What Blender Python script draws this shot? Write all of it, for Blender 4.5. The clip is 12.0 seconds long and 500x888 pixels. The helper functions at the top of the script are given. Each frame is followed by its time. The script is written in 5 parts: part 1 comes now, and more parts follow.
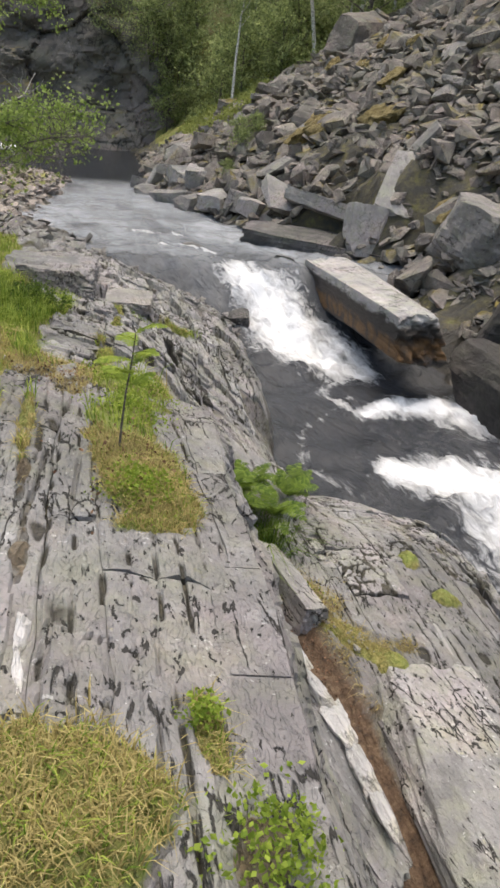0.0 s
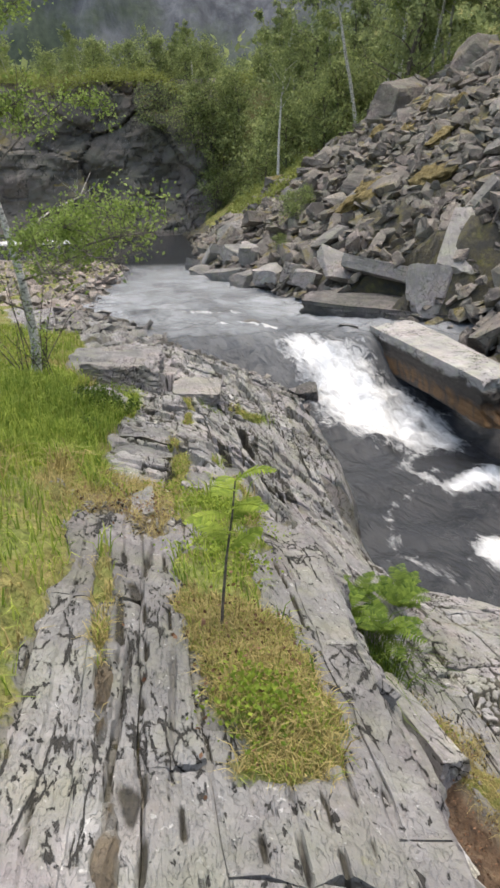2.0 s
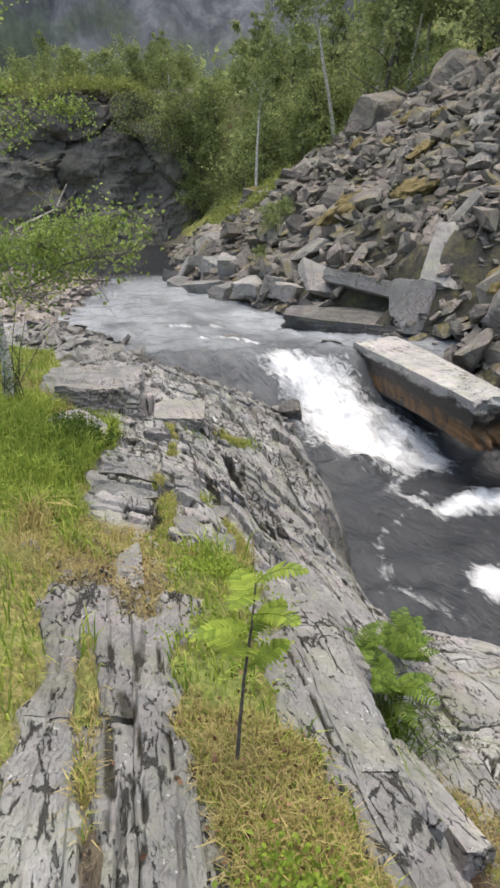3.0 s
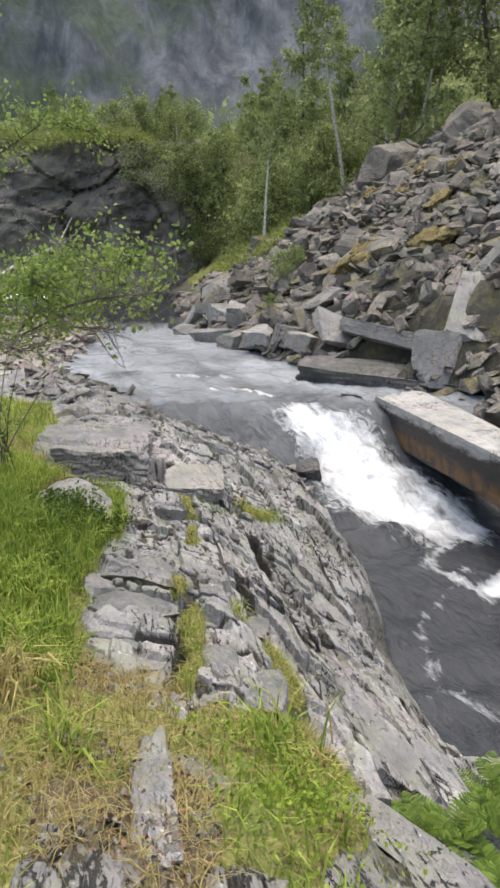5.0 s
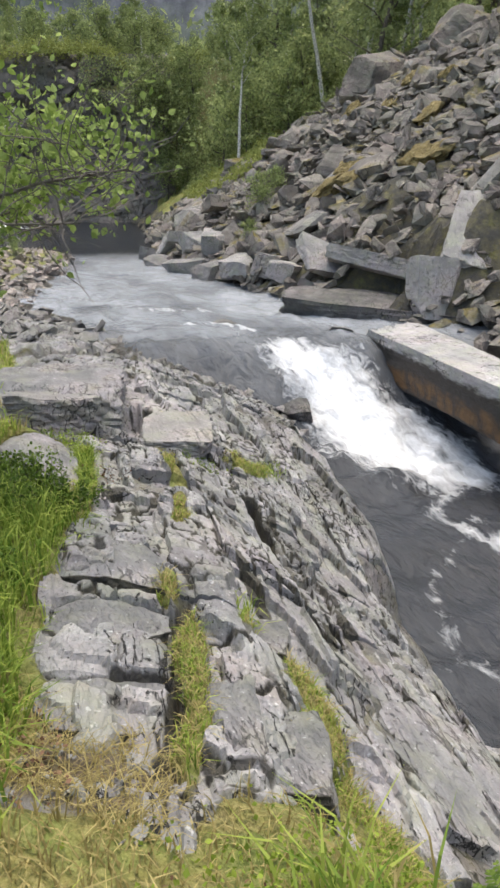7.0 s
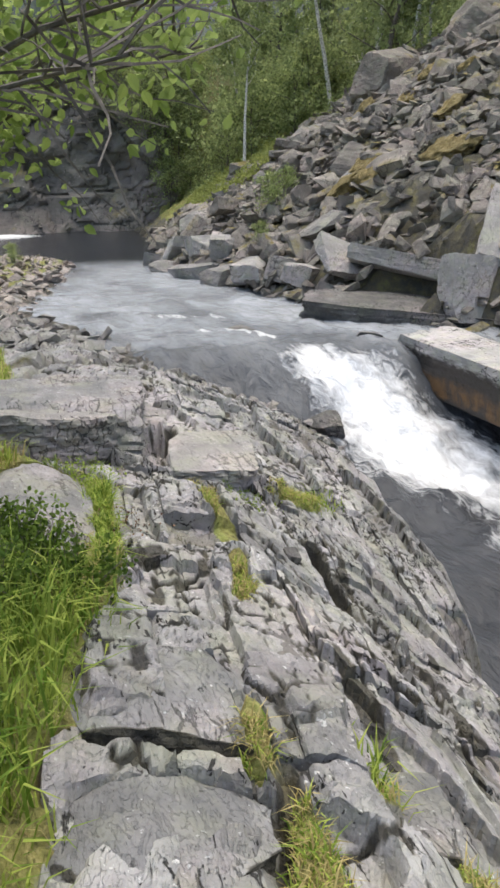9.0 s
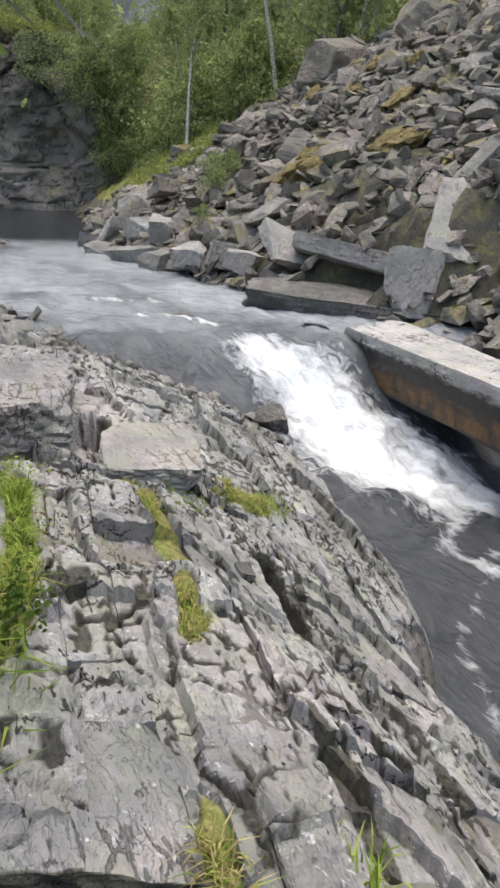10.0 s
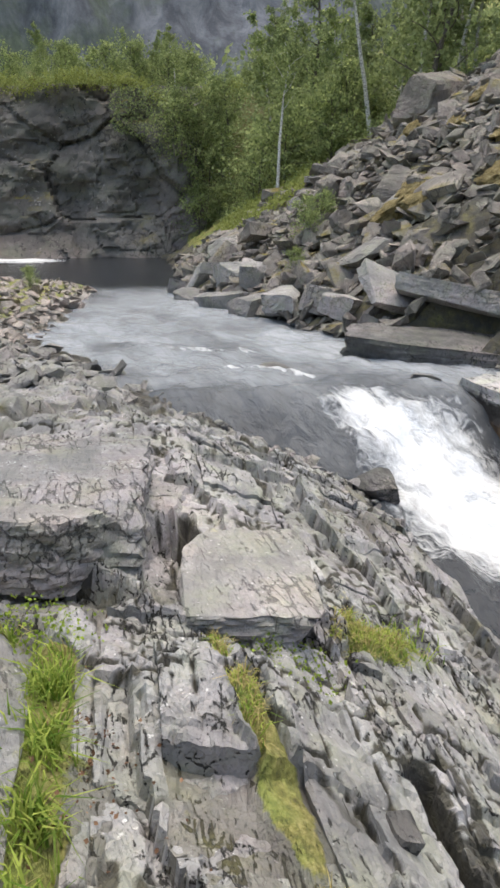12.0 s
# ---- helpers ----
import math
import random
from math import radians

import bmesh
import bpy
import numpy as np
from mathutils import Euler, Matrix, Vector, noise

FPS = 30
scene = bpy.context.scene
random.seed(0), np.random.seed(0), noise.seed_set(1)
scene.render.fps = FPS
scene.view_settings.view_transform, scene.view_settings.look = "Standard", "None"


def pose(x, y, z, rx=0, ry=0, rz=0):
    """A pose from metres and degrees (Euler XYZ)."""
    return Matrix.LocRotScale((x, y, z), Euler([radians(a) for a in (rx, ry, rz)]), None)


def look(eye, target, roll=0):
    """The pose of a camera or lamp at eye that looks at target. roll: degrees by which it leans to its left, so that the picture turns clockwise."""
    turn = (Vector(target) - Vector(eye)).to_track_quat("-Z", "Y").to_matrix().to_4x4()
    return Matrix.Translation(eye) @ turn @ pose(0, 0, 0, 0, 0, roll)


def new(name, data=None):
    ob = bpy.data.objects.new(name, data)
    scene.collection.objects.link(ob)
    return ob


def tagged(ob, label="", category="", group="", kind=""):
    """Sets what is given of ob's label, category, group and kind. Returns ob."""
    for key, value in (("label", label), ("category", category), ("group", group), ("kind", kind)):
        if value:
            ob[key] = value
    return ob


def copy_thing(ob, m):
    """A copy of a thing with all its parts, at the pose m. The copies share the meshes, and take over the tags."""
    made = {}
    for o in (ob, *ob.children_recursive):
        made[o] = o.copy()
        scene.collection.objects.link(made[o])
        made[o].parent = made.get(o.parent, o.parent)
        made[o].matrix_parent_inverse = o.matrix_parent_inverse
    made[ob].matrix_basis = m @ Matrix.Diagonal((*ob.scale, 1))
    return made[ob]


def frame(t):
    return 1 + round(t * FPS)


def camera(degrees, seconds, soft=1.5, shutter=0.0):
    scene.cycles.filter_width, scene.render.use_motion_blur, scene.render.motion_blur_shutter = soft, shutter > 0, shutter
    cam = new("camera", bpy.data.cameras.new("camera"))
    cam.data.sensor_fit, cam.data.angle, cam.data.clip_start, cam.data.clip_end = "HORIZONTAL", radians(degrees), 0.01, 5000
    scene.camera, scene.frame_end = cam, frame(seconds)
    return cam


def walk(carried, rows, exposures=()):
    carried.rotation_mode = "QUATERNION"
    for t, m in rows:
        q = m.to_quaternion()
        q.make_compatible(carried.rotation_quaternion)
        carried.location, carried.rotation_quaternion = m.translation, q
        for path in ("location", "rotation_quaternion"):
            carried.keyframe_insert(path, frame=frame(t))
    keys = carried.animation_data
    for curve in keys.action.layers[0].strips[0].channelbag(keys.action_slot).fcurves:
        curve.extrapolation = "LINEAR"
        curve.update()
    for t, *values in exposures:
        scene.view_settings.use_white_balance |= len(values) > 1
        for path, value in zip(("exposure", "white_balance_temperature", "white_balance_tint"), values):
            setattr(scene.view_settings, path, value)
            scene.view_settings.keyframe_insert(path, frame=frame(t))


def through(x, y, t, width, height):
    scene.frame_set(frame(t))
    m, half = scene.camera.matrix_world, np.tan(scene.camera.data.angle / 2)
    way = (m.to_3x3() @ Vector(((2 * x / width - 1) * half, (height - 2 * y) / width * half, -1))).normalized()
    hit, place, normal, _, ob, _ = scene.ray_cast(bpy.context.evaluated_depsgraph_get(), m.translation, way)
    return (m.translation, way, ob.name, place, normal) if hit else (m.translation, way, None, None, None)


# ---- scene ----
cam = camera(39.53, 12.0, soft=2.8)
PATH = [
    (0, (0.000, 0.000, 4.600), (0.129, 2.693, 3.284), 4.37),
    (0.5, (-0.067, 0.213, 4.602), (-0.056, 2.992, 3.471), 2.20),
    (1, (-0.103, 0.454, 4.581), (-0.147, 3.238, 3.466), 1.00),
    (1.5, (-0.130, 0.610, 4.595), (-0.294, 3.404, 3.517), -0.57),
    (2, (-0.242, 0.865, 4.623), (-0.394, 3.664, 3.556), -2.09),
    (2.5, (-0.313, 1.125, 4.661), (-0.442, 3.989, 3.780), -2.18),
    (2.6, (-0.328, 1.112, 4.736), (-0.477, 4.004, 3.952), -2.25),
    (2.8, (-0.340, 1.317, 4.666), (-0.465, 4.154, 3.699), -3.03),
    (3, (-0.409, 1.436, 4.673), (-0.454, 4.251, 3.639), -1.34),
    (3.2, (-0.412, 1.533, 4.715), (-0.379, 4.395, 3.818), -1.32),
    (4.8, (-0.744, 2.708, 4.559), (-0.700, 5.571, 3.662), -0.62),
    (5, (-0.768, 2.832, 4.520), (-0.805, 5.710, 3.676), -0.50),
    (5.5, (-0.812, 3.144, 4.446), (-0.871, 5.975, 3.455), 0.65),
    (6, (-0.924, 3.424, 4.408), (-0.873, 6.262, 3.436), -0.11),
    (6.5, (-0.910, 3.742, 4.293), (-0.959, 6.584, 3.332), 2.49),
    (7, (-0.963, 4.076, 4.224), (-0.896, 6.865, 3.121), -0.81),
    (7.2, (-0.986, 4.180, 4.222), (-0.922, 6.985, 3.160), -0.92),
    (8.8, (-1.338, 5.289, 3.901), (-1.344, 8.124, 2.920), 0.57),
    (9, (-1.352, 5.430, 3.857), (-1.287, 8.235, 2.795), -1.47),
    (9.5, (-1.383, 5.747, 3.764), (-1.179, 8.554, 2.726), 1.00),
    (10, (-1.415, 6.057, 3.656), (-1.067, 8.828, 2.561), 2.01),
    (10.5, (-1.499, 6.477, 3.609), (-1.259, 9.274, 2.552), -0.43),
    (11, (-1.450, 6.952, 3.599), (-1.533, 9.818, 2.715), 0.76),
    (11.5, (-1.473, 7.238, 3.573), (-1.596, 10.110, 2.716), 0.15),
    (12, (-1.508, 7.500, 3.584), (-1.529, 10.348, 2.642), -0.24),
]
EXPOSURES = [(0.0, 0.82, 7250, 8), (3.0, 0.97, 7050, 7), (5.0, 1.02, 6950, 7), (12.0, 0.99, 6900, 6)]
walk(cam, [(t, look(eye, target, roll)) for t, eye, target, roll in PATH], EXPOSURES)

# ---- light: an even overcast sky over a narrow valley ----
world = bpy.data.worlds.new("sky")
scene.world = world
world.use_nodes = True
wn, wl = world.node_tree.nodes, world.node_tree.links
sky = wn.new("ShaderNodeTexSky")
sky.sky_type, sky.sun_disc = "NISHITA", False
sky.sun_elevation, sky.sun_rotation = radians(78), radians(16)
sky.air_density, sky.dust_density, sky.ozone_density = 1.0, 4.0, 0.6
wn["Background"].inputs["Strength"].default_value = 0.15
wl.new(sky.outputs["Color"], wn["Background"].inputs["Color"])
sun = new("sun", bpy.data.lights.new("sun", "SUN"))
sun.data.energy, sun.data.angle, sun.data.color = 1.1, radians(75), (1.0, 0.98, 0.95)
sun.matrix_world = look((0, 0, 40), (-3, -8, 0))


# ---- materials ----
class Shade:
    """A material with a short way to add nodes to it."""

    def __init__(self, name, rough=0.85):
        self.m = bpy.data.materials.new(name)
        self.m.use_nodes = True
        self.t = self.m.node_tree
        self.b = self.t.nodes["Principled BSDF"]
        self.b.inputs["Roughness"].default_value = rough
        self.co = self.t.nodes.new("ShaderNodeTexCoord").outputs["Object"]

    def node(self, kind, **inputs):
        n = self.t.nodes.new("ShaderNode" + kind)
        for key, value in inputs.items():
            slot = n.inputs[int(key[1:])] if key[0] == "i" and key[1:].isdigit() else n.inputs[key.replace("_", " ")]
            if isinstance(value, bpy.types.NodeSocket):
                self.t.links.new(value, slot)
            else:
                slot.default_value = value
        return n

    def scaled(self, x, y, z, turn=0.0):
        n = self.node("Mapping", Vector=self.co)
        n.vector_type = "TEXTURE"
        n.inputs["Scale"].default_value = (1 / x, 1 / y, 1 / z)
        n.inputs["Rotation"].default_value = (0, 0, turn)
        return n.outputs[0]

    def noise(self, scale, detail=6.0, rough=0.6, vector=None, warp=0.0):
        return self.node("TexNoise", Vector=vector or self.co, Scale=scale, Detail=detail, Roughness=rough, Distortion=warp).outputs["Fac"]

    def ramp(self, fac, *stops):
        n = self.node("ValToRGB", Fac=fac)
        e = n.color_ramp.elements
        while len(e) < len(stops):
            e.new(0.5)
        for k, (p, c) in enumerate(stops):
            e[k].position = p
            e[k].color = (*((c,) * 3 if isinstance(c, (int, float)) else c), 1)
        return n.outputs["Color"]

    def mix(self, fac, a, b, how="MIX"):
        n = self.t.nodes.new("ShaderNodeMix")
        n.data_type, n.blend_type = "RGBA", how
        for slot, value in ((n.inputs[0], fac), (n.inputs[6], a), (n.inputs[7], b)):
            if isinstance(value, bpy.types.NodeSocket):
                self.t.links.new(value, slot)
            elif slot == n.inputs[0]:
                slot.default_value = value
            else:
                slot.default_value = (*value, 1)
        return n.outputs[2]

    def sums(self, how, a, b):
        n = self.node("Math", i0=a, i1=b)
        n.operation = how
        return n.outputs[0]

    def attr(self, name):
        n = self.t.nodes.new("ShaderNodeAttribute")
        n.attribute_name = name
        return n.outputs["Fac"]

    def up(self):
        g = self.t.nodes.new("ShaderNodeNewGeometry")
        return self.node("SeparateXYZ", Vector=g.outputs["Normal"]).outputs["Z"]

    def random(self):
        return self.t.nodes.new("ShaderNodeObjectInfo").outputs["Random"]

    def island(self):
        return self.t.nodes.new("ShaderNodeNewGeometry").outputs["Random Per Island"]

    def colour(self, c):
        self.put("Base Color", c)

    def put(self, slot, value):
        if isinstance(value, bpy.types.NodeSocket):
            self.t.links.new(value, self.b.inputs[slot])
        else:
            self.b.inputs[slot].default_value = value

    def bump(self, height, strength=0.5, distance=0.02):
        n = self.node("Bump", Height=height, Strength=strength, Distance=distance)
        self.t.links.new(n.outputs[0], self.b.inputs["Normal"])


def rock_colour(s, dark=0.16, light=0.36, warm=0.0, joints=1.0, k=1.0, quartz=0.0, pits=0.0):
    """Grey mica schist: faint foliation, pale lichen crusts, and broken dark joints along the foliation. Returns colour and relief."""

    def lines(sx, sy, sz, wide, least, most):
        m = s.node("Mapping", Vector=s.co)
        m.vector_type = "TEXTURE"
        m.inputs["Scale"].default_value = (1 / (sx * k), 1 / (sy * k), 1 / (sz * k))
        m.inputs["Rotation"].default_value = (0, 0, radians(11))
        sway = s.node("TexNoise", Vector=m.outputs[0], Scale=3.2, Detail=6.0, Roughness=0.65).outputs["Color"]
        bent = s.node("VectorMath", i0=sway, i1=(0.42, 0.42, 0.42), i2=m.outputs[0])
        bent.operation = "MULTIPLY_ADD"
        v = s.node("TexVoronoi", Vector=bent.outputs[0], Scale=1.0)
        v.feature = "DISTANCE_TO_EDGE"
        near = s.sums("ADD", v.outputs["Distance"], s.sums("MULTIPLY", s.sums("SUBTRACT", s.noise(38 * k, 3, 0.6), 0.5), 2.2 * wide))
        line = s.ramp(near, (wide * 0.5, 1.0), (wide * 0.8, 0.0))
        here = s.sums("ADD", s.sums("MULTIPLY", s.noise(1.5 * k, 4, 0.7), 0.55), s.sums("MULTIPLY", s.noise(1.3, 4, 0.7, m.outputs[0]), 0.45))
        gate = s.ramp(here, (least, 0.0), (most, 1.0))
        return s.sums("MULTIPLY", line, gate)

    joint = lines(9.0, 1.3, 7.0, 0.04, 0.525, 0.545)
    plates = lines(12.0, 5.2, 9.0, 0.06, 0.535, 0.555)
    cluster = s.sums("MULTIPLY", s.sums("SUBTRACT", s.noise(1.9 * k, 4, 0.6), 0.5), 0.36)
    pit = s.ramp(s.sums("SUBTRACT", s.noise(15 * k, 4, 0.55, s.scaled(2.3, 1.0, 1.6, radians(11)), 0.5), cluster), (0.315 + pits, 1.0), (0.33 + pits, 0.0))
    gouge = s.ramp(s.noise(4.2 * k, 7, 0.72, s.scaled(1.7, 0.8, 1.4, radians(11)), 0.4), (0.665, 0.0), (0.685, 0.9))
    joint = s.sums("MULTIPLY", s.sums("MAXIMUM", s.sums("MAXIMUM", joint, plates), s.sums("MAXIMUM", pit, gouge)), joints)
    foliation = s.noise(6 * k, 6, 0.6, s.scaled(2.4, 0.6, 2.2, radians(11)), 0.5)
    cloud = s.noise(2.1 * k, 8, 0.66)
    crust = s.noise(26 * k, 6, 0.7)
    mid = 0.5 * (dark + light)
    tint = lambda v: (v * (1 + warm), v, v * (1.0 - warm))
    c = s.ramp(cloud, (0.28, tint(dark * 1.12)), (0.5, tint(mid)), (0.7, tint(light)))
    mauve = s.ramp(s.noise(1.3 * k, 5, 0.6, s.scaled(1.2, 0.8, 1.0, radians(11))), (0.42, 0.0), (0.6, 1.0))
    c = s.mix(mauve, c, s.mix(1.0, c, (1.03, 0.955, 0.985), "MULTIPLY"))
    c = s.mix(s.ramp(foliation, (0.36, 0.22), (0.52, 0.0)), c, tint(dark * 0.85))
    pale = s.ramp(s.noise(7 * k, 7, 0.68), (0.53, 0.0), (0.68, 0.45))
    c = s.mix(pale, c, tint(min(light * 1.3, 0.58)))
    c = s.mix(s.ramp(crust, (0.36, 0.3), (0.45, 0.0)), c, tint(dark * 0.7))
    grime = s.ramp(s.noise(1.1 * k, 8, 0.7, s.scaled(1.3, 0.7, 1.2, radians(11))), (0.4, 0.7), (0.55, 0.0))
    c = s.mix(grime, c, tint(dark * 0.78))
    spot = s.ramp(s.noise(5.5 * k, 6, 0.7), (0.67, 0.0), (0.7, 0.45))
    c = s.mix(spot, c, (1.15 * light, 1.1 * light, 0.62 * light))
    fleck = s.ramp(s.sums("ADD", s.noise(34 * k, 4, 0.6), s.sums("MULTIPLY", s.noise(3.1 * k, 4, 0.6), 0.35)), (0.83, 0.0), (0.87, 0.75))
    c = s.mix(fleck, c, tint(min(light * 1.55, 0.68)))
    lichen = 0.6 if warm < 0.12 else 0.0
    green = s.ramp(s.noise(3.4 * k, 7, 0.68, s.scaled(1, 1, 1.7)), (0.46, 0.0), (0.64, lichen))
    c = s.mix(green, c, (0.68 * light, 0.71 * light, 0.54 * light))
    rust = s.ramp(s.noise(2.0 * k, 6, 0.65, s.scaled(1.3, 1, 1)), (0.54, 0.0), (0.7, 0.22))
    c = s.mix(rust, c, (0.82 * light, 0.6 * light, 0.42 * light))
    speck = s.ramp(s.noise(70 * k, 4, 0.7, s.scaled(1.3, 0.7, 1, radians(11))), (0.32, 0.45), (0.38, 0.0))
    c = s.mix(speck, c, tint(dark * 0.35))
    if quartz:
        vein = s.ramp(s.noise(1.0, 4, 0.55, s.scaled(4.2, 0.3, 1.5, radians(11)), 0.3), (0.7, 0.0), (0.715, quartz))
        c = s.mix(vein, c, (0.66, 0.65, 0.62))
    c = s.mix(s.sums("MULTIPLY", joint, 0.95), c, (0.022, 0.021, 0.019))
    flake = s.ramp(s.noise(7 * k, 6, 0.62, s.scaled(2.0, 0.8, 1.6, radians(11)), 0.4), (0.36, 0.0), (0.38, 0.3), (0.46, 0.32), (0.475, 0.6), (0.55, 0.62), (0.565, 0.85), (0.64, 1.0))
    height = s.sums("ADD", s.sums("MULTIPLY", crust, 0.3), s.sums("ADD", s.sums("MULTIPLY", foliation, 0.7), s.sums("ADD", cloud, flake)))
    return c, s.sums("SUBTRACT", height, s.sums("MULTIPLY", joint, 1.4))


def rock_material(name, dark=0.16, light=0.36, warm=0.0, moss=0.0, joints=1.0, k=1.0, quartz=0.0, pits=0.0):
    s = Shade(name, 0.88)
    c, foliation = rock_colour(s, dark, light, warm, joints, k, quartz, pits)
    # The joint mark blackens the colour: soil and painted shade in grooves, and ledge fronts.
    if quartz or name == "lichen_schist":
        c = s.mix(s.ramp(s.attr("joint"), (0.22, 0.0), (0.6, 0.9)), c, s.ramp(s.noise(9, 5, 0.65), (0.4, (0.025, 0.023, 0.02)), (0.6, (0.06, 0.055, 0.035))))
    tone = s.random()
    c = s.mix(0.5, c, s.ramp(tone, (0.0, 0.65), (0.5, 0.95), (1.0, 1.2)), "MULTIPLY")
    if moss:
        m = s.sums("MULTIPLY", s.ramp(s.up(), (0.35, 0.0), (0.8, 1.0)), s.ramp(s.noise(2.2 * k, 5, 0.6), (0.62 - 0.2 * moss, 0.0), (0.72 - 0.2 * moss, 1.0)))
        c = s.mix(m, c, s.ramp(s.noise(25 * k), (0.3, (0.09, 0.075, 0.02)), (0.7, (0.27, 0.22, 0.06))))
    s.colour(c)
    s.bump(foliation, 0.85, 0.025 / max(k, 0.4))
    return s.m


def leaf_material(name, a, b, through=0.35):
    s = Shade(name, 0.7)
    s.put("Specular IOR Level", 0.2)
    c = s.ramp(s.island(), (0.0, a), (0.55, tuple(0.5 * (p + q) for p, q in zip(a, b))), (1.0, b))
    c = s.mix(0.5, c, s.ramp(s.random(), (0.0, 0.75), (1.0, 1.2)), "MULTIPLY")
    s.colour(c)
    trans = s.node("BsdfTranslucent", Color=c)
    both = s.node("MixShader", i0=through, i1=s.b.outputs[0], i2=trans.outputs[0])
    s.t.links.new(both.outputs[0], s.t.nodes["Material Output"].inputs["Surface"])
    return s.m


def bark_material(name, pale):
    s = Shade(name, 0.8)
    ring = s.noise(6, 7, 0.7, s.scaled(3, 3, 5))
    s.colour(s.ramp(ring, (0.35, (0.05, 0.045, 0.04)), (0.5, tuple(0.6 * v for v in pale)), (0.62, pale)))
    s.bump(ring, 0.4, 0.01)
    return s.m


def ground_material():
    s = Shade("ground", 0.9)
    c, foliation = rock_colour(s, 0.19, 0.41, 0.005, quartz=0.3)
    soil = s.ramp(s.noise(45, 8, 0.75), (0.3, (0.06, 0.045, 0.028)), (0.6, (0.17, 0.125, 0.075)), (0.8, (0.27, 0.22, 0.15)))
    turf = s.ramp(s.noise(28, 8, 0.75), (0.32, (0.075, 0.072, 0.02)), (0.5, (0.19, 0.18, 0.05)), (0.66, (0.36, 0.3, 0.13)))
    turf = s.mix(s.ramp(s.noise(3.5, 5, 0.6), (0.42, 0.0), (0.6, 0.7)), turf, s.mix(0.6, turf, (0.14, 0.24, 0.04)))
    rough_edge = s.sums("MULTIPLY", s.sums("SUBTRACT", s.noise(12, 6, 0.7), 0.5), 0.9)
    gm = s.ramp(s.sums("ADD", s.attr("grass"), rough_edge), (0.42, 0.0), (0.58, 1.0))
    sm = s.ramp(s.sums("ADD", s.attr("soil"), rough_edge), (0.4, 0.0), (0.6, 1.0))
    wet = s.ramp(s.sums("ADD", s.attr("wet"), s.sums("MULTIPLY", rough_edge, 0.5)), (0.35, 0.0), (0.65, 1.0))
    joint = s.ramp(s.attr("joint"), (0.1, 0.0), (0.8, 0.9))
    c = s.mix(joint, c, s.ramp(s.noise(3.0, 6, 0.65), (0.42, (0.045, 0.042, 0.034)), (0.56, (0.09, 0.08, 0.04)), (0.66, (0.16, 0.15, 0.05))))
    # Besides real wetness, wet carries the painted shade at the scree foot.
    c = s.mix(wet, c, s.mix(1.0, c, (0.22, 0.2, 0.17), "MULTIPLY"))
    c = s.mix(s.sums("MULTIPLY", sm, 0.75), c, soil)
    c = s.mix(gm, c, turf)
    peat = s.ramp(s.noise(14, 7, 0.7), (0.3, (0.035, 0.024, 0.016)), (0.5, (0.1, 0.062, 0.038)), (0.7, (0.19, 0.135, 0.085)))
    c = s.mix(s.ramp(s.sums("ADD", s.attr("peat"), s.sums("MULTIPLY", rough_edge, 0.6)), (0.35, 0.0), (0.6, 1.0)), c, peat)
    s.colour(c)
    s.put("Roughness", s.ramp(wet, (0.0, 0.9), (1.0, 0.35)))
    s.bump(foliation, 0.85, 0.03)
    return s.m


def water_material():
    s = Shade("river_water", 0.06)
    flow = s.scaled(1.1, 0.36, 1.0, radians(28))
    streak = s.noise(4.5, 7, 0.66, flow, 0.9)
    lace = s.noise(14, 5, 0.7, flow, 0.5)
    f = s.sums("ADD", s.attr("foam"), s.sums("MULTIPLY", s.sums("SUBTRACT", streak, 0.5), 1.35))
    f = s.sums("ADD", f, s.sums("MULTIPLY", s.sums("SUBTRACT", lace, 0.5), 0.35))
    foam = s.ramp(f, (0.35, 0.0), (0.62, 0.5), (1.0, 1.0))
    deep = s.ramp(s.noise(0.8, 3), (0.3, (0.012, 0.014, 0.018)), (0.7, (0.028, 0.032, 0.04)))
    # Sky reflection on the pool, mixed into the base colour in streaks.
    sheen = s.sums("MULTIPLY", s.attr("milk"), s.ramp(streak, (0.32, 0.58), (0.68, 0.86)))
    c = s.mix(sheen, deep, (0.47, 0.5, 0.535))
    s.colour(s.mix(foam, c, (0.8, 0.82, 0.84)))
    s.put("Roughness", s.ramp(foam, (0.0, 0.12), (1.0, 0.7)))
    s.put("IOR", 1.33)
    calm = s.sums("SUBTRACT", 1.0, s.sums("MULTIPLY", foam, 0.75))
    s.bump(s.sums("MULTIPLY", s.sums("ADD", s.noise(4, 4, 0.58, flow, 0.5), s.sums("MULTIPLY", lace, 0.3)), calm), 0.75, 0.15)
    return s.m


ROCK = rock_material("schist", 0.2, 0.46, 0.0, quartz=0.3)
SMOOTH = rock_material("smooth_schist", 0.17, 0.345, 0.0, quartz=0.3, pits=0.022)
LICHEN = rock_material("lichen_schist", 0.17, 0.38, -0.005, joints=0.6)
SCREE = rock_material("scree_rock", 0.1, 0.32, 0.1, 0.35, 0.5, 0.45)


